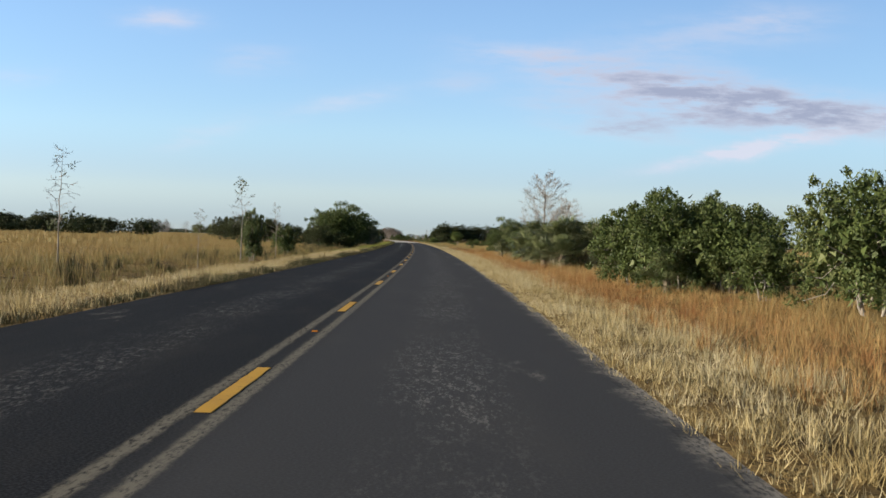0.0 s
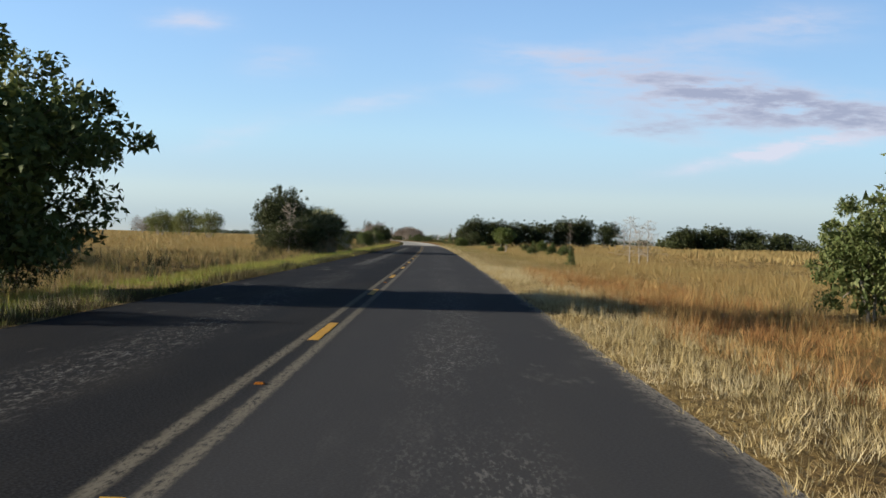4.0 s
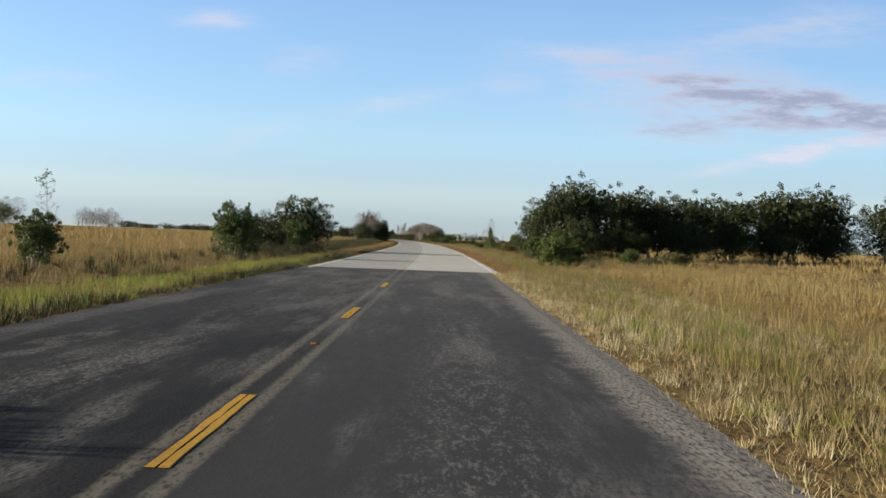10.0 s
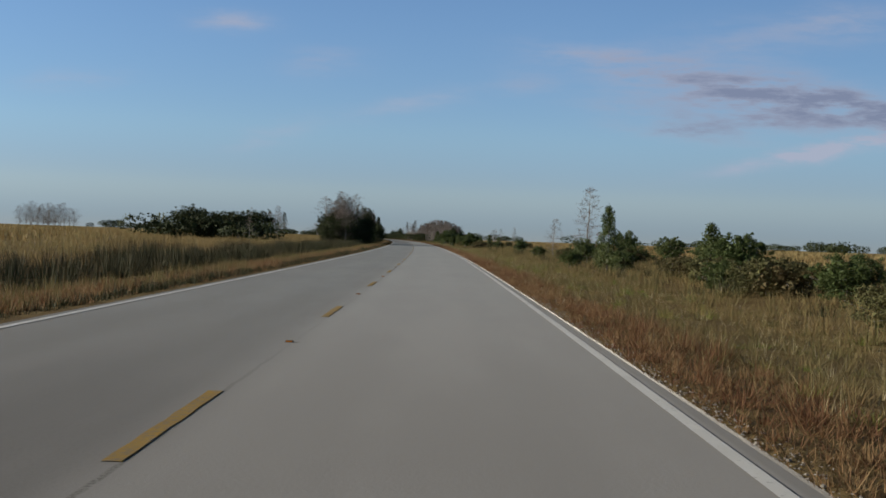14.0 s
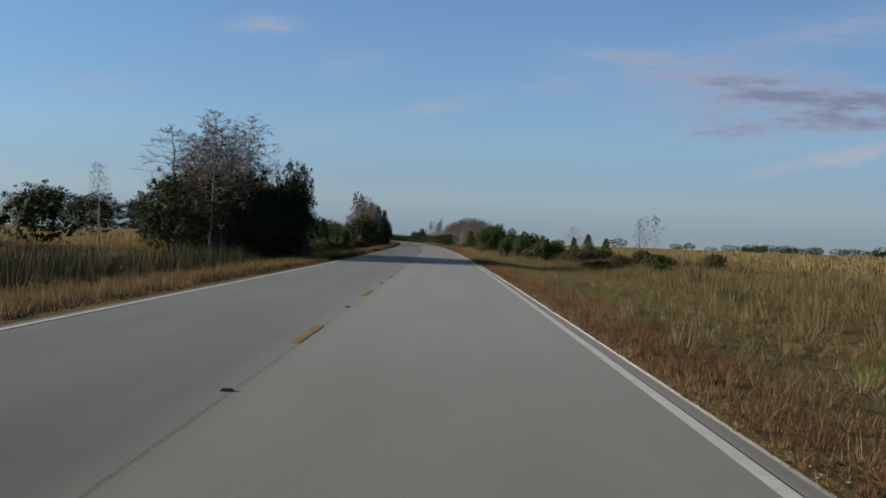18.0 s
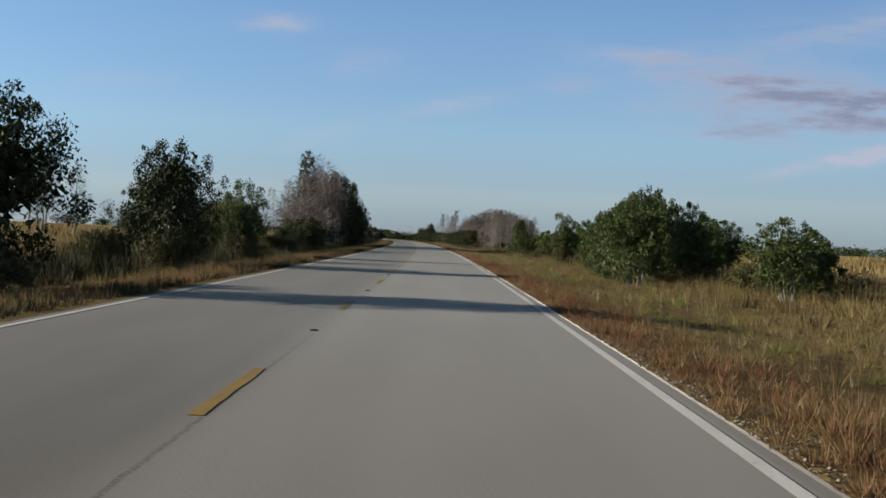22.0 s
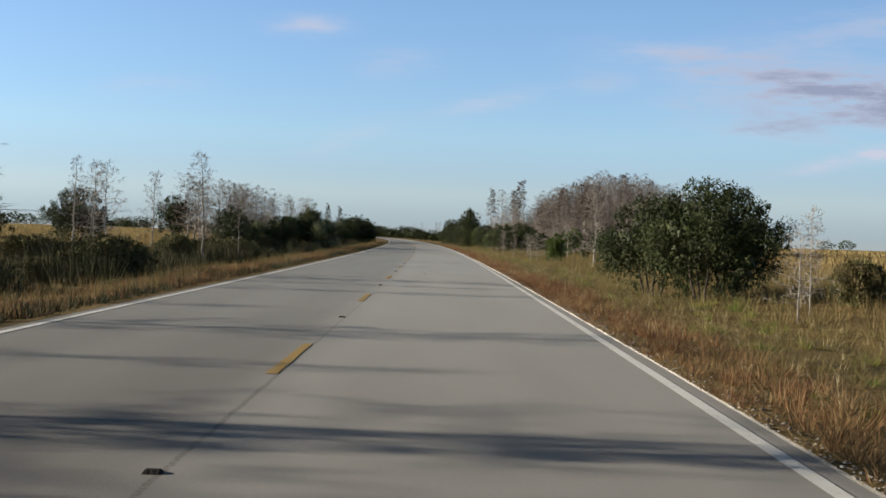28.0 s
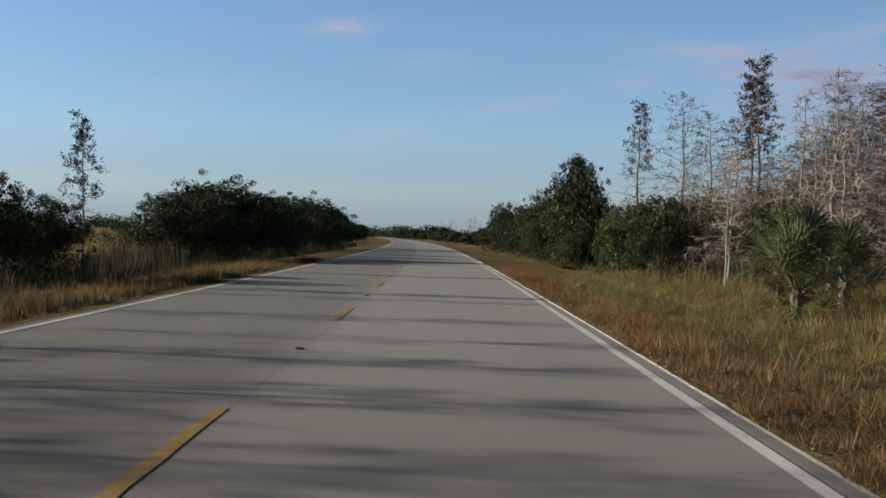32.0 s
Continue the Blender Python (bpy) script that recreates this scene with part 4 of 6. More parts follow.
MAKERS = {
    "oak_a": (lambda: broadleaf("oak_tree", 11, 6.0, 4.0, LEAF_BUSH, BARK_DARK, 0.155, 84, 260, 0.02, 2, 0.4, ragged=16, label="round dense evergreen tree with a leafy dome by the road"), 6.0, 4.0),
    "oak_b": (lambda: broadleaf("oak_tree", 12, 7.5, 4.6, LEAF_OAK, BARK_DARK, 0.15, 70, 190, 0.06, 2, 0.4, ragged=14, label="dark dense evergreen oak with a lumpy crown"), 7.5, 4.6),
    "oak_c": (lambda: broadleaf("oak_tree", 13, 7.0, 3.8, LEAF_OAK, BARK, 0.14, 60, 180, 0.08, 3, 0.45, ragged=18, label="dark evergreen tree with an uneven crown and pale limbs"), 7.0, 3.8),
    "oak_d": (lambda: broadleaf("bush", 14, 4.0, 3.2, LEAF_OAK, BARK_DARK, 0.082, 64, 330, 0.0, 4, 0.4, ragged=22, label="dark dense leafy thicket down to the grass", category="bush"), 4.0, 3.2),
    "open": (lambda: broadleaf("small_tree", 15, 5.0, 2.4, LEAF_BUSH, BARK, 0.13, 24, 190, 0.4, 3, 0.5, label="slender open-crowned tree with pale limbs"), 5.0, 2.4),
    "umbrella": (lambda: broadleaf("small_tree", 27, 3.6, 2.0, LEAF_BRIGHT, BARK_PALE, 0.086, 40, 225, 0.32, 4, 0.5, ragged=18, label="wide-crowned light green tree with slim pale trunks"), 3.6, 2.0),
    "bush_a": (lambda: broadleaf("bush", 16, 3.2, 2.2, LEAF_BUSH, BARK, 0.078, 52, 315, 0.0, 5, 0.45, ragged=24, label="green leafy roadside bush", category="bush"), 3.2, 2.2),
    "bush_b": (lambda: broadleaf("bush", 17, 2.6, 1.5, LEAF_BUSH, BARK, 0.066, 32, 255, 0.0, 5, 0.6, ragged=26, label="ragged green bush in the marsh grass", category="bush"), 2.6, 1.5),
    "bush_c": (lambda: broadleaf("bush", 18, 2.2, 1.3, LEAF_BRIGHT, BARK, 0.062, 34, 285, 0.0, 5, 0.5, ragged=22, label="bright green leafy shrub", category="bush"), 2.2, 1.3),
    "bush_d": (lambda: broadleaf("bush", 19, 3.0, 1.7, LEAF_BUSH, BARK, 0.07, 30, 210, 0.06, 6, 0.5, ragged=14, label="sparse bush with pale bare limbs showing", category="bush"), 3.0, 1.7),
    "scrub": (lambda: broadleaf("scrub", 28, 1.4, 1.6, LEAF_SCRUB, BARK, 0.06, 46, 190, 0.0, 7, 0.6, ragged=30, label="low olive-brown scrub in the marsh grass", category="bush"), 1.4, 1.6),
    "willow": (lambda: broadleaf("bush", 20, 4.3, 3.4, LEAF_WILLOW, BARK, 0.08, 70, 190, 0.1, 6, 0.2, label="yellow-green twiggy willow thicket", category="bush"), 4.3, 3.4),
    "spire_a": (lambda: spire("small_tree", 21, 3.8, 1.2, LEAF_BUSH, BARK, 0.10, 170, label="small pointed green tree"), 3.8, 1.2),
    "spire_b": (lambda: spire("small_tree", 22, 6.6, 1.9, LEAF_OAK, BARK_DARK, 0.13, 220, label="tall dark pointed evergreen tree"), 6.6, 1.9),
    "palm_a": (lambda: palm("fan_palm", 23, 1.1, 2.0, 16, 30, label="fan palm with stiff green fronds and a dead skirt"), 3.3, 2.2),
    "palm_b": (lambda: palm("fan_palm", 24, 0.6, 1.75, 9, 26, label="low fan palm with fronds near the ground"), 2.4, 1.9),
    "palm_c": (lambda: palm("fan_palm", 25, 1.9, 2.0, 18, 32, label="taller fan palm with a full round head"), 4.1, 2.2),
    "cyp_big": (lambda: bare_tree("bare_tree", 31, 9.9, 3.4, BARK, TWIG_PALE, label="tall leafless tree with a wide pale crown"), 9.9, 3.4),
    "thicket": (lambda: cypress("bare_bush", 40, 4.0, 0.42, 0.03, 60, 14, BARK, TWIG_DARK, 0.08, taper=0.5, rising=0.5, label="leafless brown twiggy thicket", category="bush", thick=0.8), 4.0, 1.8),
    "cyp_a": (lambda: cypress("bare_cypress", 32, 7.0, 0.26, 0.2, 50, 12, label="bare grey cypress with level branches"), 7.0, 1.4),
    "cyp_b": (lambda: cypress("bare_cypress", 33, 7.5, 0.2, 0.22, 46, 11, label="slim bare cypress with short branches"), 7.5, 1.2),
    "cyp_pale": (lambda: cypress("dead_tree", 34, 4.5, 0.36, 0.2, 40, 8, BARK_PALE, TWIG_PALE, label="dead bleached tree with twisted pale branches", thick=0.85), 4.5, 1.4),
    "cyp_dome": (lambda: cypress("bare_cypress", 35, 10.0, 0.21, 0.16, 70, 14, BARK, TWIG_DARK, 0.12, taper=0.4, rising=0.35, label="leafless brown-grey cypress in a dense stand"), 10.0, 2.0),
    "cyp_rust": (lambda: cypress("bare_cypress", 36, 10.0, 0.17, 0.25, 60, 12, BARK, TWIG_DARK, 0.75, tuft=0.55, label="cypress with dark withered tufts at the top"), 10.0, 1.7),
    "sapling": (lambda: cypress("sapling", 37, 4.5, 0.2, 0.35, 20, 5, BARK, TWIG, 0.25, LEAF_WILLOW, label="thin bare sapling with a few leaves at the top", tuft=0.75, thick=0.55), 4.5, 0.8),
    "sapling_b": (lambda: cypress("sapling", 38, 4.5, 0.17, 0.45, 16, 5, BARK, TWIG, 0.6, LEAF_WILLOW, label="thin pale sapling with a small leafy top", tuft=0.75, thick=0.55), 4.5, 0.7),
    "pine": (lambda: cypress("small_tree", 39, 6.0, 0.2, 0.4, 34, 9, BARK, TWIG, 0.95, LEAF_OAK, label="slender tree with dark tufts of leaves", tuft=0.4), 6.0, 1.2),
}
MAKERS["far_a"] = (lambda: broadleaf("far_tree", 61, 5.0, 3.4, LEAF_OAK, BARK_DARK, 0.3, 30, 60, 0.0, 2, 0.4, label="dark round tree far down the road"), 5.0, 3.4)
MAKERS["far_b"] = (lambda: broadleaf("far_tree", 62, 6.0, 3.2, LEAF_OAK, BARK_DARK, 0.3, 30, 60, 0.0, 2, 0.5, ragged=8, label="dark uneven tree far down the road"), 6.0, 3.2)
MAKERS["far_c"] = (lambda: cypress("far_cypress", 63, 8.0, 0.2, 0.2, 30, 9, BARK, TWIG_DARK, 0.1, taper=0.5, label="bare grey cypress far down the road", thick=1.2), 8.0, 1.6)
MADE = {}
spin = random.Random(7)


def plant(kind, s, off, height, half=None, turn=None, label="", group=""):
    """Stand a tree of that kind at a place along the road, with its top at that height above the road."""
    make, h0, r0 = MAKERS[kind]
    x, y = spot(s, off)
    z = float(ground_z(off))
    k = (height - z) / h0
    kr = k if half is None else half / r0
    q = spin.uniform(0, 360) if turn is None else turn
    m = pose(float(x), float(y), z, 0, 0, q) @ Matrix.Diagonal((kr, kr, k, 1))
    if kind in MADE:
        q = MADE[kind].scale
        ob = copy_thing(MADE[kind], m @ Matrix.Diagonal((1 / q.x, 1 / q.y, 1 / q.z, 1)))
    else:
        ob = MADE[kind] = make()
        ob.matrix_basis = m
    if label or group:
        tagged(ob, label, "", group)
    return ob


# ---- what stands along the road: kind, metres along, offset, height of its top, half width ----
def line_up(entries):
    for kind, s, off, top, half in entries:
        plant(kind, s, off, top, half)
        if kind in ("oak_b", "oak_c", "spire_b", "open") and s > 160 and abs(off) < 20:
            plant("scrub", s - 0.6, off, 0.22 * top + 0.1, min(1.9, 0.75 * (half or 1.6)), group="olive scrub along the road")


# left of the road, 45 to 227 m
line_up([
    ("sapling", 45.6, -14, 4.9, None), ("sapling", 52.5, -9.6, 2.6, None), ("sapling_b", 67.1, -10, 4.9, None), ("bush_b", 70, -9.8, 3.0, 0.9),
    ("sapling", 84.4, -10.2, 3.9, None), ("bush_b", 87.5, -9.9, 2.1, 1.2), ("oak_d", 144, -12, 2.8, 2.2), ("oak_d", 149, -14, 2.2, 1.8),
    ("oak_d", 150, -9.4, 2.2, 1.6), ("oak_a", 152.3, -10.0, 6.1, 4.8), ("oak_d", 155, -9.2, 2.4, 1.8), ("oak_d", 174, -20, 3.2, 2.2),
    ("oak_d", 179, -24, 3.8, 2.6), ("oak_d", 186, -29, 4.4, 3.2), 
    ("oak_d", 193, -33, 4.2, 3.0), ("oak_c", 199, -26, 4.4, 2.6), ("oak_c", 230, -13.4, 5.0, 2.2), ("cyp_pale", 226, -11.4, 4.3, None),
])
# left of the road, 226 to 313 m
line_up([
    ("oak_d", 226.5, -12, 2.6, 2.2), ("palm_a", 229, -10.9, 3.6, 2.2), ("oak_b", 230, -12.8, 4.6, 2.2), ("palm_b", 229.5, -10, 3.2, 1.7),
    ("palm_c", 231, -9.4, 4.2, 2.4), ("oak_d", 231, -10.7, 3.0, 2.4), ("palm_c", 232.2, -8.5, 4.3, 2.3), ("palm_a", 233.5, -8.3, 4.0, 2.3),
    ("oak_d", 234, -11.7, 3.6, 2.8), ("oak_b", 236, -12.6, 5.0, 2.6), ("palm_c", 236, -10.2, 4.6, 2.5), ("oak_d", 237, -11, 3.4, 2.4),
    ("oak_c", 237, -13.6, 6.3, 2.8), ("palm_a", 238, -8.7, 3.8, 2.0), ("bush_b", 244.3, -7.9, 2.2, 1.0), ("oak_b", 296, -108, 6.0, 6.0),
    ("oak_b", 302, -98, 6.4, 5.5), ("oak_c", 304, -82, 5.0, 4.5), ("oak_b", 308, -90, 5.6, 5.0), ("oak_c", 312, -74, 4.8, 4.5),
])
# left of the road, 322 to 584 m
line_up([
    ("bush_a", 322.5, -10, 2.6, 1.6), ("palm_b", 325, -9.0, 2.6, 1.5), ("oak_d", 326, -10.2, 2.3, 1.8), ("bush_b", 358, -12.8, 1.9, 1.0),
    ("sapling_b", 360.5, -13.4, 3.5, None), ("willow", 374, -47, 6.6, 4.2), ("willow", 379, -53, 7.0, 4.6), ("bush_a", 383, -10.4, 3.2, 1.4),
    ("willow", 384, -60, 6.6, 4.6), ("bush_b", 390, -11, 2.3, 1.2), ("oak_d", 400, -13, 2.2, 1.6), ("oak_d", 408, -12, 2.4, 1.6),
    ("bush_a", 411, -10.2, 2.6, 1.5), ("oak_d", 415, -10.4, 4.5, 3.4), ("sapling", 543, -14, 3.6, None), ("cyp_a", 560, -86, 7.0, 3.0),
    ("willow", 566, -92, 6.4, 4.5), ("cyp_a", 572, -93, 7.4, 3.0), ("willow", 578, -101, 6.6, 4.5), ("cyp_a", 583, -108, 7.2, 3.0),
])
# left of the road, 632 to 670 m
line_up([
    ("oak_d", 640, -14, 4.4, 3.0), ("oak_b", 645, -14.2, 6.0, 3.4), ("oak_d", 643, -10.6, 4.4, 3.0), ("oak_d", 650, -10.8, 5.0, 3.2), ("oak_b", 648, -11.4, 6.2, 3.0),
    ("oak_d", 632, -34, 4.6, 3.4), ("cyp_dome", 638, -11.6, 6.2, 2.2), ("oak_d", 640, -11.5, 4.6, 3.4), ("oak_c", 640, -30, 5.0, 3.5),
    ("cyp_dome", 641, -13.4, 7.3, 2.4), ("cyp_dome", 643, -10.6, 8.5, 2.6), ("cyp_dome", 644, -12.6, 9.0, 2.6), ("oak_b", 645, -12.5, 5.6, 3.8),
    ("cyp_a", 645, -15.4, 8.2, 2.6), ("oak_d", 647, -9.2, 4.2, 2.8), ("cyp_dome", 647, -14.6, 7.6, 2.6), ("cyp_dome", 648, -11.2, 8.2, 2.6),
    ("oak_b", 651, -13.5, 5.8, 4.0), ("oak_c", 651, -8.6, 6.6, 1.8), ("cyp_dome", 651, -12.4, 7.3, 2.4), ("oak_d", 655, -11, 4.6, 3.0),
    ("oak_c", 659, -13, 5.0, 3.0), ("oak_d", 664, -13, 3.2, 2.4), ("cyp_a", 664, -26, 6.8, None), ("oak_d", 669, -11.5, 3.0, 2.0),
])
# left of the road, 675 to 765 m
line_up([
    ("oak_d", 675, -13, 3.6, 2.2), ("cyp_a", 679.6, -14, 5.9, None), ("cyp_a", 682, -16, 5.6, None), ("sapling", 686.6, -14, 5.0, None),
    ("bush_a", 689, -11, 2.4, 1.4), ("oak_c", 692.3, -12.9, 4.7, 1.9), ("bush_a", 695.5, -8.9, 2.4, 1.3), ("oak_d", 697, -11.4, 3.4, 1.4),
    ("pine", 697, -9.6, 3.0, 1.2), ("open", 700.3, -9.6, 3.1, 1.1), ("oak_c", 724.6, -8.3, 4.4, 2.3), ("bush_a", 728, -11.4, 2.6, 1.5),
    ("oak_c", 735, -48, 6.6, 5.0), ("oak_b", 741, -57, 8.0, 6.5), ("oak_c", 741, -40, 7.2, 6.0), ("oak_c", 744.8, -8.7, 4.9, 1.9),
    ("oak_d", 747, -10.2, 3.2, 1.8), ("oak_d", 755, -10.5, 2.8, 1.8), ("open", 764, -9.3, 4.7, 1.5), ("bush_a", 764.3, -9.6, 3.0, 1.2),
])
# left of the road, 766 to 829 m
line_up([
    ("bush_d", 766, -10, 2.6, 1.3), ("bush_d", 784, -12, 3.0, 1.6), ("willow", 791, -15, 4.0, 3.2), ("oak_d", 794.5, -8.9, 2.7, 1.7),
    ("palm_b", 798, -9.4, 2.8, 1.5), ("willow", 799, -16, 4.2, 3.4), ("bush_d", 802, -11.5, 2.6, 1.5), ("oak_d", 802, -9.8, 2.6, 1.8),
    ("willow", 806, -17, 4.2, 3.2), ("cyp_a", 811.8, -12.7, 6.8, None), ("willow", 814, -18, 4.4, 3.2), ("cyp_a", 816, -44, 8.2, 2.0),
    ("cyp_b", 818, -13, 5.6, None), ("thicket", 819, -14, 3.8, None), ("pine", 822, -40, 8.4, 1.7), ("oak_c", 822, -25, 5.2, 3.4),
    ("thicket", 824, -12, 3.2, None), ("cyp_a", 826, -16, 6.4, None), ("cyp_a", 828, -43, 9.0, 2.2), ("thicket", 828, -13.5, 4.2, None),
])
# left of the road, 830 to 844 m
line_up([
    ("cyp_a", 830, -14.6, 7.0, None), ("oak_c", 830, -22, 5.4, 3.4), ("cyp_pale", 831, -10.4, 4.4, None), ("thicket", 832, -11.5, 3.4, None),
    ("cyp_dome", 833, -13, 7.2, None), ("pine", 834, -46, 9.4, 1.9), ("cyp_a", 834, -15.6, 7.6, None), ("cyp_a", 836, -12.2, 7.2, None),
    ("thicket", 836, -13, 4.0, None), ("thicket", 836, -15.4, 5.4, 2.6), ("cyp_pale", 837, -9.8, 3.4, None), ("oak_d", 838, -11.2, 2.6, 2.0),
    ("cyp_dome", 838, -11.8, 7.8, None), ("cyp_a", 839, -42, 8.6, 2.2), ("cyp_dome", 839, -14.4, 8.8, 2.2), ("thicket", 840, -11, 3.6, None),
    ("thicket", 840, -13.6, 5.0, 2.4), ("cyp_dome", 842, -14.6, 8.4, None), ("cyp_dome", 843, -12, 9.0, 2.2), ("thicket", 843, -10.6, 4.6, 2.2),
])
# left of the road, 844 to 856 m
line_up([
    ("thicket", 844, -11.4, 4.2, None), ("cyp_b", 845, -48, 9.0, 2.0), ("cyp_dome", 845, -10, 7.4, 2.0), ("cyp_dome", 846, -13.4, 11.6, 2.2),
    ("oak_d", 846, -9.8, 3.2, 2.2), ("thicket", 846, -13.6, 6.0, 2.6), ("pine", 846.5, -14.2, 11.9, None), ("cyp_dome", 848, -11.2, 9.6, 2.4),
    ("thicket", 848, -12.2, 4.6, None), ("spire_b", 849, -8.6, 8.4, 2.0), ("cyp_dome", 849, -10.6, 9.6, 2.4), ("cyp_dome", 850, -13.4, 9.8, 2.4),
    ("cyp_dome", 851, -12.2, 9.2, None), ("cyp_rust", 852, -11, 9.4, 2.0), ("cyp_dome", 852, -12.6, 11.0, 2.6), ("thicket", 852, -11, 6.4, 2.6),
    ("oak_c", 853, -9, 7.0, 2.4), ("cyp_dome", 855, -13, 9.0, 2.2), ("cyp_dome", 855, -11.4, 10.0, 2.4), ("oak_c", 855, -8.6, 5.6, 2.2),
])
# left of the road, 856 to 877 m
line_up([
    ("cyp_dome", 856, -14.5, 11.4, 2.6), ("thicket", 856, -10.4, 6.0, 2.4), ("oak_d", 857, -9.2, 5.0, 2.4), ("cyp_dome", 858, -15, 8.4, 2.2),
    ("pine", 860, -16.6, 13.0, 1.8), ("spire_b", 860, -10.4, 9.6, 2.4), ("cyp_dome", 861, -12.4, 7.6, None), ("cyp_dome", 861, -13.5, 10.4, 2.6),
    ("oak_b", 861, -9.4, 6.4, 2.6), ("oak_d", 862, -10, 3.8, 2.2), ("cyp_a", 864, -14, 7.4, None), ("oak_d", 866, -13, 3.0, None),
    ("cyp_dome", 866, -15.5, 10.0, 2.6), ("spire_b", 866, -12.4, 10.6, 2.2), ("cyp_a", 867, -11.8, 6.6, None), ("cyp_b", 869, -15, 7.6, None),
    ("cyp_b", 870, -18, 7.4, None), ("cyp_a", 872, -13, 7.0, None), ("cyp_b", 874, -16.5, 7.6, None), ("cyp_a", 876, -12.4, 6.4, None),
])
# left of the road, 877 to 926 m
line_up([
    ("cyp_a", 877, -19, 7.2, None), ("cyp_a", 879, -14.8, 7.0, None), ("cyp_b", 881, -17.5, 7.2, None), ("cyp_a", 883, -13.6, 6.6, None),
    ("cyp_a", 886, -16, 6.8, None), ("cyp_a", 890.5, -14, 7.1, None), ("cyp_a", 893, -15.6, 5.8, None), ("pine", 895.5, -13.4, 4.6, 0.8),
    ("cyp_b", 900, -18, 6.4, None),  ("pine", 901.5, -11.2, 5.7, 0.9), ("cyp_a", 902, -16, 6.8, 2.2),
    ("bush_a", 905, -11.5, 1.8, 1.2), ("thicket", 905, -16, 2.6, 1.6), ("cyp_b", 906, -20, 6.2, None), ("cyp_a", 910, -14.4, 7.0, 1.8),
    ("cyp_a", 915, -24, 6.4, None), ("thicket", 915, -15, 2.6, 1.6), ("cyp_b", 921.5, -20.7, 8.0, None), ("cyp_a", 925, -15.5, 5.4, None),
])
# left of the road, 928 to 987 m
line_up([
    ("cyp_a", 928, -14, 6.2, 2.1), ("cyp_b", 931, -22, 6.2, None), ("oak_d", 932, -15, 2.6, 1.6), ("sapling", 937, -12, 3.2, None),
    ("cyp_b", 938, -26, 6.6, None), ("cyp_pale", 944, -13.5, 4.3, None), ("cyp_a", 944, -14, 4.4, None), ("cyp_b", 949, -24, 6.0, None),
    ("cyp_a", 952.6, -10.8, 5.6, None), ("sapling", 953, -9, 3.2, None), ("cyp_b", 960, -20, 5.6, None), ("oak_d", 967, -22, 3.8, 2.2),
    ("oak_d", 970, -12, 2.4, 1.6), ("cyp_a", 971, -18, 5.4, None), ("oak_c", 972.5, -13, 3.2, 1.4), ("cyp_b", 978, -16, 5.4, None),
    ("palm_a", 984, -12.6, 2.5, 1.6), ("oak_d", 985, -11, 2.6, 1.6), ("cyp_b", 985, -17, 5.0, None), ("cyp_a", 986, -15.5, 5.2, 1.5),
])
# left of the road, 986 to 1007 m
line_up([
    ("oak_d", 986, -13.4, 2.2, 1.6), ("cyp_dome", 987, -19, 6.0, 1.8), ("thicket", 988, -16, 2.8, 1.8), ("cyp_a", 989.7, -14, 4.9, 1.4),
    ("cyp_dome", 990, -16, 5.6, 1.7), ("cyp_a", 992, -19, 5.8, 1.7), ("thicket", 992, -14, 2.6, 1.6), ("cyp_b", 994, -15.5, 5.2, None),
    ("cyp_dome", 996, -18, 6.0, 1.8), ("thicket", 997, -15, 2.8, 1.8), ("cyp_b", 999, -17, 5.4, None), ("cyp_a", 1000, -21, 6.0, 1.8),
    ("cyp_dome", 1000, -16, 5.4, 1.6), ("palm_b", 1003, -9.4, 2.8, 1.6), ("cyp_dome", 1003, -17.5, 5.8, 1.8), ("oak_d", 1004, -12.5, 2.8, 2.0),
    ("palm_a", 1004.5, -12.6, 3.4, 2.0), ("cyp_dome", 1005, -14.5, 4.6, 1.5), ("palm_a", 1006, -10.2, 4.2, 2.0), ("oak_d", 1006, -11, 3.2, 2.4),
])
# left of the road, 1006 to 1032 m
line_up([
    ("palm_c", 1006.3, -10.7, 4.3, 2.2), ("palm_a", 1008, -9.2, 3.2, 2.0), ("cyp_dome", 1008, -15.5, 5.7, 1.6), ("palm_b", 1009, -11.5, 3.0, 1.7),
    ("thicket", 1009, -14.5, 2.8, 1.8), ("cyp_dome", 1010, -18.5, 6.2, 1.7), ("oak_c", 1011, -25, 4.9, 2.4), ("cyp_a", 1012, -17, 5.2, None),
    ("cyp_dome", 1012, -17, 6.2, 1.7), ("thicket", 1014, -16, 3.0, 2.0), ("cyp_dome", 1015, -19, 6.4, 1.8), ("cyp_b", 1018, -19, 5.6, None),
    ("cyp_dome", 1018, -16, 5.6, 1.6), ("thicket", 1019, -17, 3.0, 2.0), ("cyp_dome", 1020, -20, 6.2, 1.8), ("cyp_a", 1024, -17, 5.2, None),
    ("cyp_a", 1026.8, -13, 5.6, 1.4), ("cyp_dome", 1028.5, -15.5, 5.8, 1.5), ("oak_d", 1030, -12, 2.0, 1.6), ("cyp_dome", 1031, -14, 5.6, 1.5),
])
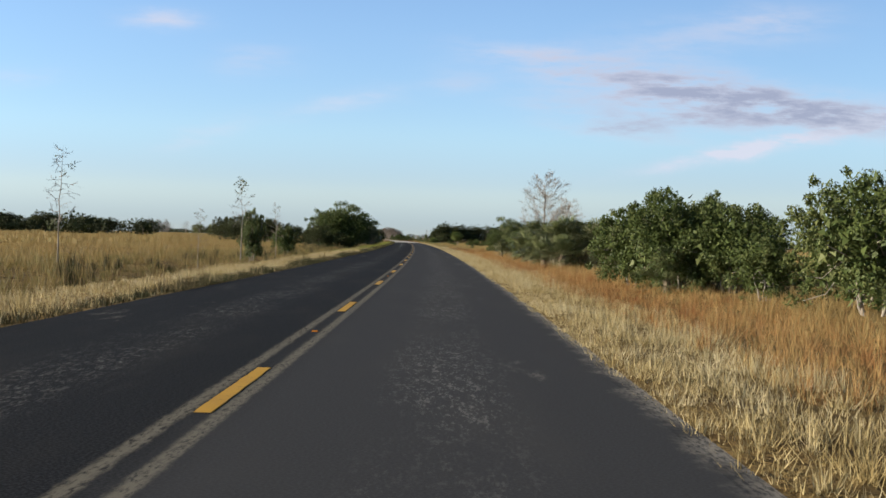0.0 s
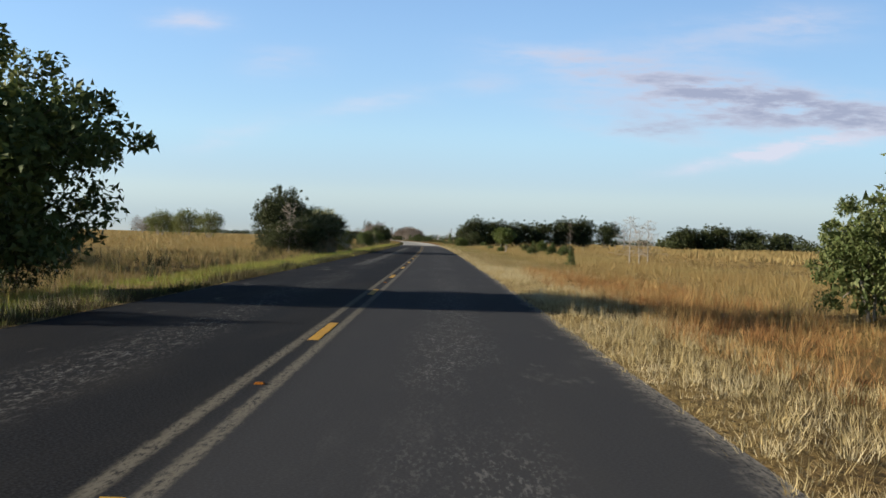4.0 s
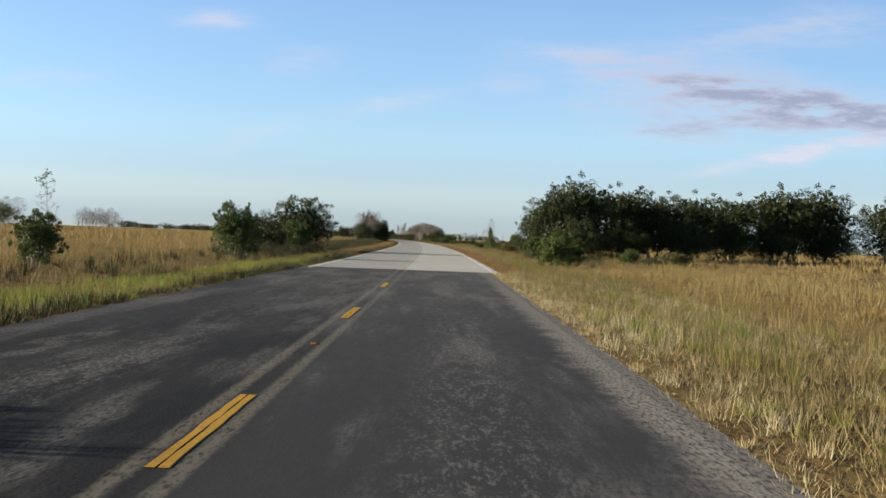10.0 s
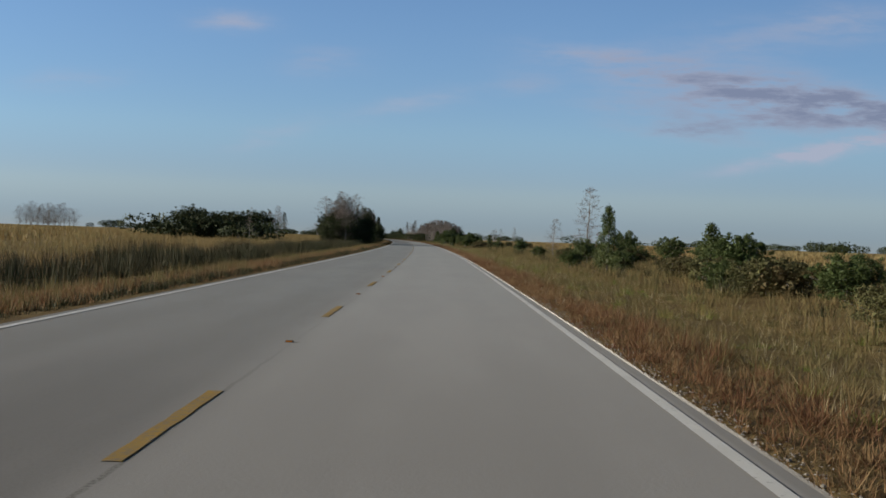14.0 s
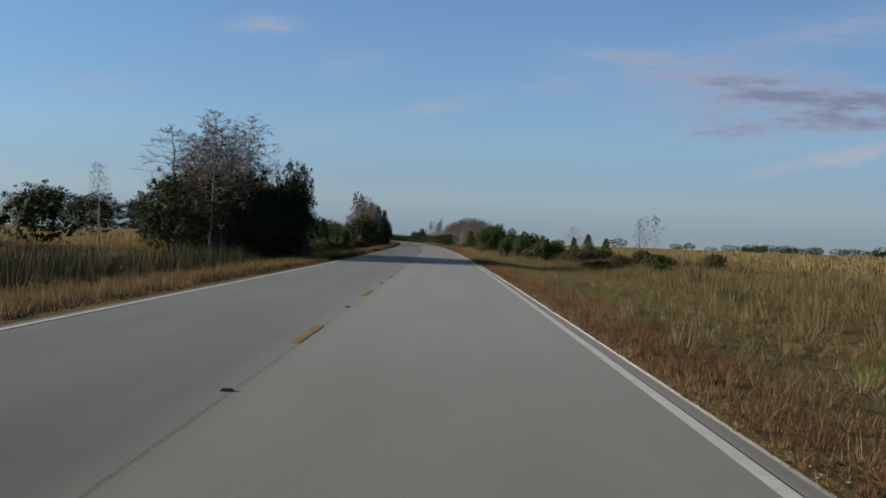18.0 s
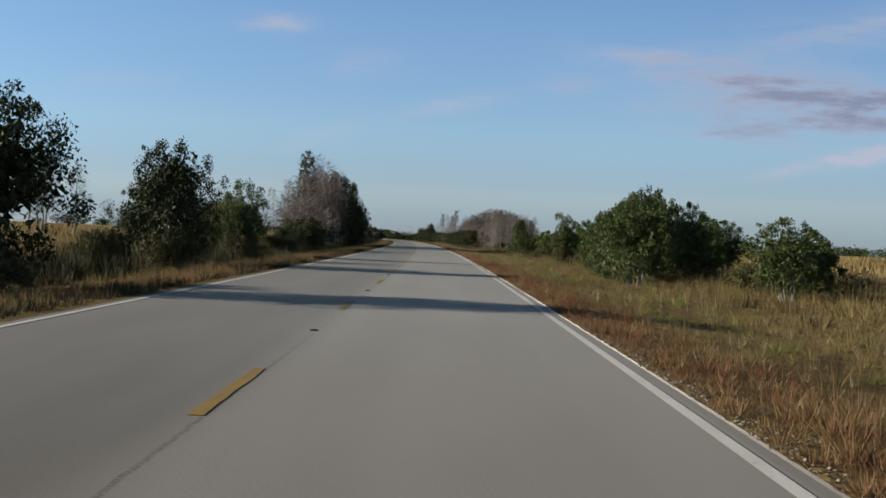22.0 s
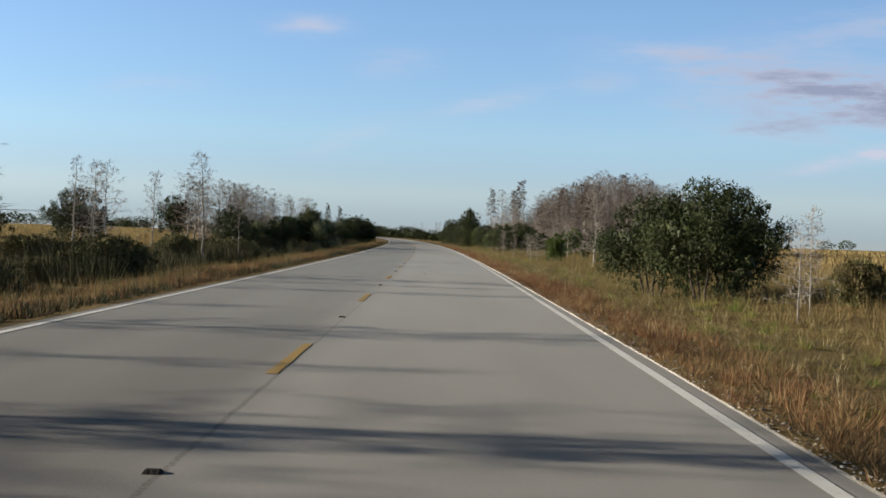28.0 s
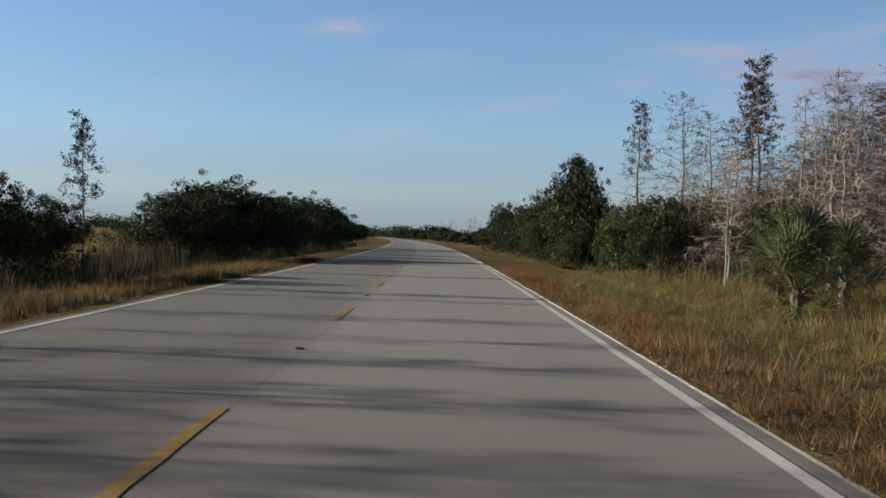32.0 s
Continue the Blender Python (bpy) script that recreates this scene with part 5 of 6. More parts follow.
# left of the road, 1032 to 1121 m
line_up([
    ("oak_d", 1032, -12, 2.4, 1.8), ("sapling", 1034, -13, 4.6, None), ("cyp_a", 1034, -15.5, 5.6, 1.4), ("sapling_b", 1036.4, -13, 5.3, None),
    ("cyp_a", 1040, -14.5, 5.2, 1.3), ("oak_d", 1042, -12.6, 2.2, 1.8), ("cyp_b", 1046, -17, 6.0, None), ("pine", 1047.9, -12, 5.5, 0.9),
    ("oak_d", 1051.4, -11, 2.7, 1.9), ("oak_d", 1055, -11, 2.3, 2.0), ("pine", 1060, -11, 5.4, 1.0), ("oak_d", 1074, -11.5, 3.0, 2.6),
    ("oak_d", 1077, -10, 3.2, 2.4), ("cyp_pale", 1078, -12, 3.4, 1.0), ("oak_d", 1082, -9.2, 3.6, 3.2), ("oak_b", 1082, -10.8, 4.5, 3.8),
    ("oak_d", 1090, -9.2, 3.6, 3.2), ("oak_b", 1100, -9.8, 4.2, 3.4), ("oak_d", 1110, -9.4, 3.6, 3.2), ("oak_d", 1120, -9.4, 3.8, 3.2),
])
# left of the road, 1130 to 1151 m
line_up([
    ("oak_b", 1130, -10.8, 5.3, 4.6), ("oak_c", 1135, -10, 4.2, 3.0), ("oak_d", 1150, -10, 4.0, 3.2),
])
# right of the road, 26 to 74 m
line_up([
    ("bush_a", 26.5, 12.6, 3.5, 2.2), ("bush_a", 30, 13.6, 2.4, 1.8), ("bush_b", 33, 11.8, 1.8, 1.2), ("bush_a", 38.2, 12.2, 3.0, 2.0),
    ("palm_b", 38.6, 10, 1.5, 1.3), ("bush_a", 40, 10.6, 3.55, 2.3), ("bush_b", 40.5, 10.6, 1.6, 1.3), ("oak_d", 42, 12.4, 3.1, 2.4),
    ("palm_a", 42.5, 14.2, 3.1, 1.9), ("bush_a", 43.4, 9.8, 3.0, 2.1), ("bush_a", 45.5, 11.2, 3.2, 2.2), ("palm_c", 46.5, 13.2, 3.7, 1.9),
    ("palm_b", 47, 12.0, 1.9, 1.5), ("bush_b", 49, 13.6, 2.6, 1.6), ("palm_a", 50, 13.6, 2.5, 1.8), ("palm_b", 63.8, 12.2, 2.3, 1.8),
    ("palm_a", 67, 12.8, 2.6, 1.8), ("palm_c", 70.4, 13, 2.95, 1.7), ("palm_a", 71, 10, 2.2, 1.9), ("palm_b", 73.4, 9.2, 1.8, 1.7),
])
# right of the road, 74 to 104 m
line_up([
    ("palm_c", 74, 12.8, 3.3, 2.1), ("palm_c", 74.4, 10.6, 3.4, 2.2), ("palm_a", 76.4, 9.4, 2.5, 2.0), ("oak_d", 76.6, 12.2, 2.7, 2.3),
    ("palm_c", 77.5, 11.6, 3.6, 2.3), ("palm_b", 78.5, 8.9, 1.7, 1.5), ("palm_a", 79.6, 10.4, 3.3, 2.2), ("palm_a", 81.6, 12.4, 3.4, 2.2),
    ("oak_d", 82, 11.6, 2.3, 2.0), ("palm_b", 84.5, 9.6, 1.9, 1.6), ("palm_c", 85, 12.6, 3.4, 2.1), ("palm_a", 86.4, 9.6, 2.7, 2.3),
    ("oak_d", 87, 12.2, 2.4, 2.1), ("palm_b", 87.6, 9.1, 1.9, 1.6), ("palm_c", 89, 10.3, 3.65, 2.5), ("palm_c", 90.5, 12.4, 3.8, 2.5),
    ("palm_a", 92, 11.8, 3.3, 2.0), ("palm_a", 93, 10.6, 2.8, 2.0), ("bush_c", 101, 9.8, 0.7, 0.6), ("palm_b", 103.6, 12.6, 2.3, 1.6),
])
# right of the road, 106 to 151 m
line_up([
    ("palm_a", 106.4, 12.6, 2.9, 1.8), ("bush_a", 109, 11.4, 2.4, 1.8), ("palm_c", 110, 12.2, 3.5, 1.8), ("palm_a", 113, 12.2, 2.8, 1.7),
    ("palm_b", 113.6, 9.2, 1.8, 1.2), ("bush_b", 115.4, 11.4, 2.6, 1.6), ("palm_a", 118, 12.4, 3.2, 1.6), ("bush_b", 121, 12.2, 2.6, 1.5),
    ("palm_b", 124, 11.4, 2.6, 1.4), ("palm_a", 127, 13.4, 3.2, 1.6), ("bush_a", 129, 12.6, 2.7, 1.7), ("cyp_big", 130.5, 18.2, 6.6, 2.3),
    ("cyp_big", 134.5, 15.8, 9.9, 3.5), ("cyp_big", 138, 18.6, 5.8, 2.0), ("bush_b", 138, 12.4, 2.2, 1.4), ("bush_b", 141, 15, 2.4, 1.5),
    ("palm_b", 144, 12.4, 3.4, 1.5), ("bush_a", 146, 11.2, 3.1, 2.0), ("bush_a", 149, 13, 3.0, 2.0), ("open", 150.5, 12.5, 5.2, 2.5),
])
# right of the road, 153 to 400 m
line_up([
    ("bush_a", 153, 12, 2.8, 1.8), ("bush_b", 157, 15, 2.2, 1.4), ("spire_a", 203.5, 10.9, 1.0, 0.45), ("cyp_pale", 214, 16.8, 3.6, 1.6), ("cyp_pale", 215.5, 17.8, 3.0, 1.3),
    ("cyp_pale", 217, 18.8, 3.4, 1.5), ("bush_b", 248, 15.5, 0.8, 0.7), ("bush_b", 250, 14.5, 1.1, 0.7), ("sapling", 257, 17.5, 4.0, None),
    ("bush_b", 258, 17.2, 1.2, 1.0), ("bush_b", 262, 13.5, 0.9, 0.9), ("spire_a", 271, 14.5, 1.6, 0.6), ("spire_a", 275.5, 17.6, 1.5, 0.6),
    ("bush_c", 280, 16.5, 1.7, 0.9), ("umbrella", 288, 11.9, 3.5, 1.95), ("bush_c", 287, 11.4, 0.7, 0.6), ("bush_b", 299, 16, 1.2, 0.9),
    ("bush_d", 330, 12.4, 0.6, 0.8), ("bush_c", 392, 9.3, 2.1, 1.3), ("bush_c", 394, 10.6, 1.6, 1.0), ("bush_d", 399, 15.5, 1.2, 1.0),
])
# right of the road, 410 to 448 m
line_up([
    ("palm_b", 410, 12.2, 1.2, 1.3), ("palm_b", 413, 10.6, 1.2, 1.4), ("palm_b", 416, 11.4, 1.1, 1.3), ("oak_d", 420, 14.5, 3.6, 3.0),
    ("bush_b", 422, 10.6, 2.0, 1.2), ("oak_c", 424, 12.6, 6.4, 3.2), ("oak_d", 424, 19, 3.8, 3.2), ("oak_b", 428, 15.4, 8.1, 4.8),
    ("oak_c", 428, 11.2, 4.6, 2.0), ("oak_d", 430, 26, 4.4, 3.6), ("oak_b", 433, 21, 7.6, 4.8), ("oak_c", 436, 24.5, 6.8, 4.2),
    ("oak_d", 436, 17, 4.0, 3.2), ("oak_b", 438, 28.5, 7.4, 4.8), ("oak_d", 440, 33, 4.4, 3.4), ("oak_b", 444, 35, 7.6, 5.2),
    ("oak_d", 444, 40, 4.6, 3.6), ("oak_c", 446, 54, 8.0, 4.6), ("oak_d", 446, 47, 4.6, 3.6), ("cyp_dome", 447, 57, 8.0, 2.6),
])
# right of the road, 448 to 520 m
line_up([
    ("oak_b", 448, 42, 9.0, 5.6), ("cyp_a", 449, 60, 7.4, 2.6), ("oak_b", 452, 48, 9.4, 5.6), ("bush_b", 455, 16, 1.6, 1.3),
    ("bush_a", 460, 17.5, 2.4, 1.6), ("cyp_pale", 462, 15.5, 2.6, 1.0), ("bush_a", 463.5, 20.4, 3.1, 1.6), ("bush_b", 466, 18.2, 1.8, 1.4),
    ("bush_a", 480, 14.4, 1.4, 1.3), ("oak_b", 486, 88, 8.2, 7.0), ("bush_b", 486, 12.2, 1.0, 1.0), ("oak_b", 490, 99, 9.2, 8.0),
    ("oak_c", 492, 122, 7.0, 6.0), ("oak_b", 496, 112, 8.4, 8.0), ("bush_b", 496, 15.4, 2.1, 1.4), ("spire_a", 499.4, 15, 2.6, 0.9),
    ("bush_b", 505, 16.5, 2.0, 1.2), ("bush_b", 511, 12.8, 1.1, 0.9), ("spire_a", 512.8, 12.2, 3.7, 1.0), ("bush_b", 519, 10.8, 0.9, 0.9),
])
# right of the road, 527 to 685 m
line_up([
    ("bush_b", 527.7, 19.2, 2.1, 1.3), ("bush_b", 529, 13.0, 1.8, 1.0), ("cyp_a", 529.7, 13.4, 5.7, 1.3), ("bush_d", 531, 17.5, 1.5, 1.2),
    ("bush_b", 546, 17, 1.6, 1.2), ("bush_a", 550, 20, 2.8, 1.2), ("bush_b", 555, 12.4, 1.0, 0.8), ("cyp_a", 557, 14, 3.8, 1.0),
    ("sapling", 566, 19, 2.8, None), ("bush_b", 591.4, 14, 1.7, 1.0), ("bush_b", 639, 14.8, 1.0, 1.1), ("sapling", 642, 14.6, 3.4, None),
    ("sapling_b", 644, 15.6, 3.5, None), ("bush_d", 670, 10.8, 2.1, 1.1), ("bush_b", 671.5, 11.6, 1.7, 1.0), ("spire_a", 672.8, 14, 2.1, 0.7),
    ("bush_b", 678, 17, 1.1, 1.4), ("bush_b", 678.5, 13, 1.7, 1.0), ("spire_a", 680.9, 16.4, 2.5, 0.9), ("cyp_b", 684, 22, 4.4, None),
])
# right of the road, 685 to 770 m
line_up([
    ("spire_a", 685, 18.8, 2.2, 0.9), ("bush_b", 693.9, 9.2, 2.0, 0.9), ("bush_a", 697.9, 11.2, 2.2, 0.9), ("bush_b", 700, 11.8, 1.7, 1.0),
    ("bush_a", 704.2, 12.3, 2.3, 1.0), ("bush_b", 710.7, 12, 1.0, 0.5), ("cyp_pale", 730, 21.5, 4.0, 2.0), ("bush_d", 737, 13.2, 2.5, 1.5),
    ("bush_c", 739, 14.4, 2.2, 1.3), ("bush_a", 748, 10.2, 3.4, 1.9), ("bush_a", 752, 11.4, 4.0, 2.0), ("bush_a", 757, 10.8, 3.2, 1.8),
    ("oak_c", 759.5, 12.7, 4.6, 1.7), ("bush_d", 759.5, 15.2, 3.8, 1.3), ("bush_c", 760, 15, 2.8, 1.7), ("bush_d", 764.5, 10.8, 2.2, 1.1),
    ("bush_d", 765, 17.5, 2.9, 1.6), ("bush_a", 767.1, 12.4, 3.5, 1.6), ("bush_c", 768, 18, 3.4, 1.7), ("bush_c", 769.5, 13.8, 2.8, 1.6),
])
# right of the road, 770 to 881 m
line_up([
    ("bush_d", 770, 20, 3.2, 1.8), ("open", 793.5, 12.5, 4.4, 1.3), ("bush_a", 793.5, 12.6, 2.8, 1.2), ("bush_c", 800, 14.6, 2.8, 1.5),
    ("open", 804, 16.6, 3.6, 1.4), ("bush_d", 806, 17, 2.6, 1.5), ("bush_c", 811.4, 13.3, 2.6, 1.3), ("open", 815, 17, 4.2, 1.2),
    ("bush_a", 816, 15.4, 2.0, 1.4), ("spire_a", 822, 11.4, 3.8, 1.7), ("bush_b", 825, 13, 2.2, 1.4), ("bush_d", 832, 13, 2.0, 1.4),
    ("bush_b", 838, 15, 2.0, 1.4), ("cyp_pale", 865, 13.4, 3.0, 0.9), ("cyp_b", 869, 15.4, 5.0, None), ("cyp_b", 872, 17, 5.6, None),
    ("cyp_pale", 874, 12.2, 3.2, 0.9), ("cyp_a", 876, 14.4, 5.8, None), ("cyp_b", 879, 19, 5.6, None), ("cyp_b", 880, 14.6, 6.0, None),
])
# right of the road, 882 to 912 m
line_up([
    ("cyp_pale", 882, 12.4, 4.6, None), ("cyp_a", 884, 14, 6.7, 1.8), ("cyp_pale", 885.5, 12.8, 3.6, None), ("cyp_b", 887, 16, 5.6, None),
    ("cyp_pale", 888.7, 11.6, 4.5, None), ("cyp_pale", 891.5, 13, 4.0, None), ("cyp_b", 893, 14, 6.3, 1.2), ("cyp_pale", 893, 11.2, 3.6, 1.3),
    ("cyp_pale", 895, 14.2, 4.2, 1.1), ("oak_d", 896, 9.8, 3.1, 2.5), ("cyp_pale", 896, 13.2, 3.4, 1.2), ("cyp_pale", 897, 12.4, 2.8, 0.8),
    ("cyp_a", 898, 17, 5.4, None), ("oak_d", 899, 11.4, 3.0, 2.4), ("cyp_pale", 900, 11.6, 2.6, 0.8), ("cyp_pale", 902, 12.6, 2.4, 0.9),
    ("cyp_pale", 904, 13.6, 3.2, 0.9), ("cyp_a", 905, 19, 5.0, None), ("cyp_pale", 906, 12.0, 2.6, 0.8), ("cyp_a", 911, 13.8, 6.7, 2.2),
])
# right of the road, 915 to 1005 m
line_up([
    ("cyp_b", 915, 14.4, 3.4, 0.8), ("cyp_pale", 916, 13.5, 2.7, 0.7), ("cyp_pale", 918, 12.6, 2.9, 0.8), ("cyp_pale", 918.5, 9.8, 1.9, 0.7),
    ("cyp_pale", 921, 10.9, 2.4, 0.7), ("oak_d", 927, 9.7, 3.3, 2.2), ("oak_d", 929, 11.0, 3.1, 1.9), ("oak_d", 930, 8.7, 2.9, 2.1),
    ("cyp_pale", 964, 11.8, 4.5, 2.0), ("bush_b", 964.5, 13, 1.3, 0.8), ("bush_c", 975, 10.6, 1.9, 0.85), ("cyp_pale", 980.5, 10.7, 2.3, 1.1),
    ("cyp_pale", 982, 9.4, 1.8, 0.7), ("cyp_pale", 983, 10, 1.9, 0.7), ("cyp_pale", 985, 12, 2.4, 1.0), ("cyp_pale", 990, 13.4, 2.6, 1.1),
    ("bush_c", 998.5, 14.9, 2.6, 1.4), ("cyp_pale", 1000, 9.6, 1.9, 0.7), ("bush_b", 1002, 19, 2.2, 1.5), ("cyp_pale", 1004, 11.3, 2.0, 0.9),
])
# right of the road, 1007 to 1077 m
line_up([
    ("cyp_pale", 1007, 15.5, 3.2, 1.0), ("cyp_pale", 1007, 14, 2.2, 0.9), ("cyp_pale", 1013.5, 9.6, 2.3, 1.0), ("oak_d", 1020.5, 14.2, 2.2, 1.8),
    ("oak_d", 1023, 12.2, 3.2, 2.0), ("oak_d", 1024, 10.4, 3.0, 1.9), ("oak_d", 1026, 13.6, 2.8, 1.8), ("palm_a", 1039.5, 11.2, 2.9, 1.9),
    ("palm_b", 1041.5, 12.2, 2.4, 1.6), ("palm_b", 1047, 10.2, 2.2, 1.5), ("palm_a", 1049, 10.9, 2.9, 1.6), ("palm_b", 1051, 12.8, 2.4, 1.5),
    ("palm_a", 1053, 11.6, 2.8, 1.6), ("cyp_b", 1057, 14.6, 7.4, None), ("cyp_pale", 1058, 13.2, 4.4, 1.2), ("cyp_pale", 1062, 12.4, 4.8, 1.2),
    ("oak_d", 1064, 15, 3.2, 2.2), ("oak_d", 1070, 11.6, 3.4, 2.0), ("cyp_rust", 1072, 16.4, 9.4, 2.1), ("bush_a", 1076, 11, 3.2, 1.6),
])
# right of the road, 1077 to 1161 m
line_up([
    ("cyp_rust", 1077.6, 17.5, 11.3, 2.3), ("cyp_dome", 1082, 15.2, 9.6, 2.2), ("oak_d", 1084, 10.2, 3.8, 2.4), ("cyp_dome", 1085, 17.5, 9.0, 2.2),
    ("oak_c", 1086, 9.7, 6.2, 2.3), ("spire_b", 1087, 10, 6.6, 1.7), ("cyp_rust", 1088, 13.8, 10.2, 1.9), ("oak_d", 1092, 9.6, 4.0, 2.6),
    ("oak_d", 1100, 9.8, 3.2, 2.4), ("oak_b", 1110, 10.4, 5.2, 2.6), ("oak_d", 1119, 9.6, 2.8, 2.4), ("oak_c", 1129, 11.0, 4.8, 2.2), ("oak_d", 1136, 9.8, 3.2, 2.4),
    ("oak_c", 1147, 10.2, 5.6, 2.4), ("oak_d", 1160, 9.8, 3.0, 2.6),
])

# twiggy undergrowth that fills the two tall clumps on the left
line_up([
    ("thicket", 850, -13, 8.0, 2.6), ("thicket", 855, -13, 8.4, 2.6), ("thicket", 847, -11.6, 7.0, 2.4), ("thicket", 852, -14.8, 8.6, 2.6),
    ("thicket", 843, -12.6, 6.4, 2.4), ("thicket", 858, -12, 7.6, 2.4), ("thicket", 839, -12.8, 5.4, 2.4), ("thicket", 846, -14.6, 7.4, 2.6),
    ("thicket", 644, -12.4, 8.0, 2.6), ("thicket", 648, -13, 7.4, 2.6), ("thicket", 640, -12.4, 6.4, 2.4),
])

# the dense leafless cypress stand on the right: tallest in its middle
rng = random.Random(41)
for i in range(126):
    q, f = i * 2.39996, math.sqrt((i + 0.5) / 126)
    s, off = 1064 + 31 * f * math.cos(q) + rng.uniform(-1.5, 1.5), 30.5 + 12.5 * f * math.sin(q) + rng.uniform(-1.2, 1.2)
    plant(rng.choice(["cyp_dome"] * 7 + ["cyp_rust"]), s, off, 11.4 - 5.6 * f ** 2.4 + rng.uniform(-0.7, 0.6), rng.uniform(2.2, 3.0), group="dense cypress stand")
for i in range(26):
    plant("thicket", 1036 + 2.0 * i, 20 + 2.5 * math.sin(i * 2.3) - 0.1 * i, rng.uniform(2.8, 4.4), rng.uniform(1.8, 2.4), group="dense cypress stand")
for i in range(14):
    plant(rng.choice(["thicket", "cyp_a", "cyp_pale"]), 1040 + 3.0 * i, 44 + 5 * math.sin(i * 1.7), rng.uniform(3.0, 5.0), group="dense cypress stand")
for i in range(16):
    plant("cyp_pale", 1030 + 3.2 * i, 17.2 + 2.0 * math.sin(i * 1.9) - 0.05 * i, rng.uniform(2.6, 4.6), rng.uniform(0.9, 1.3), group="bleached edge of the stand")
for i in range(18):
    plant(rng.choice(["cyp_dome", "cyp_a"]), 1050 + 4.5 * i, -187 + 9 * math.sin(i * 2.1), 14 - 4 * abs(i / 9 - 1) + rng.uniform(-1, 1), 4.2, group="far cypress dome")
for kind, s, off, top in (("thicket", 1058, 15.5, 3.6), ("thicket", 1063, 17, 4.0), ("thicket", 1068, 15, 3.8), ("thicket", 1074, 14, 3.6), ("thicket", 1050, 16.5, 3.4), ("thicket", 1045, 18, 3.6), ("thicket", 1040, 20, 3.6), ("thicket", 1080, 13, 3.4), ("willow", 1070, 18, 4.6), ("willow", 1078, 15.5, 4.4), ("willow", 1084, 13.5, 4.2), ("cyp_pale", 1066, 13.6, 5.4), ("cyp_pale", 1070, 12.8, 4.6), ("cyp_pale", 1055, 14.2, 5.2), ("cyp_pale", 1060, 15, 5.8), ("cyp_pale", 1050, 15.2, 4.6), ("cyp_b", 1064, 15.8, 7.6), ("cyp_b", 1069, 14.6, 7.0)):
    plant(kind, s, off, top)
# woods further on, at both sides of the road
for i in range(44):
    s = 1165 + i * 13.0
    for sgn in (-1, 1):
        off = sgn * (11.5 + rng.uniform(0, 6) + 0.004 * (s - 1165))
        plant(rng.choice(["far_a", "far_b"]), s, off, rng.uniform(1.9, 3.8) * rng.uniform(1.0, 1.7), rng.uniform(1.7, 3.4), group="far roadside trees")
        if i % 2 == 0:
            plant("far_c", s + 5, off + sgn * rng.uniform(3, 12), rng.uniform(5.5, 8.5), group="far roadside trees")


# low scrub between the trees and the verge
rng = random.Random(77)
for s0, s1, o0, o1, n in ((636, 700, -9.4, -13, 15), (704, 830, -9.6, -14, 22), (862, 1040, -9.6, -15, 30), (395, 470, 11.5, 20, 12), (480, 560, 12, 20, 14), (640, 720, 11.5, 22, 16), (724, 850, 12, 22, 20), (860, 935, 13, 19, 10)):
    for i in range(n):
        s, off = s0 + (s1 - s0) * (i + rng.uniform(0.1, 0.9)) / n, rng.uniform(o0, o1)
        plant("scrub", s, off, rng.uniform(0.45, 1.25), rng.uniform(0.8, 1.9), group="olive scrub along the road")

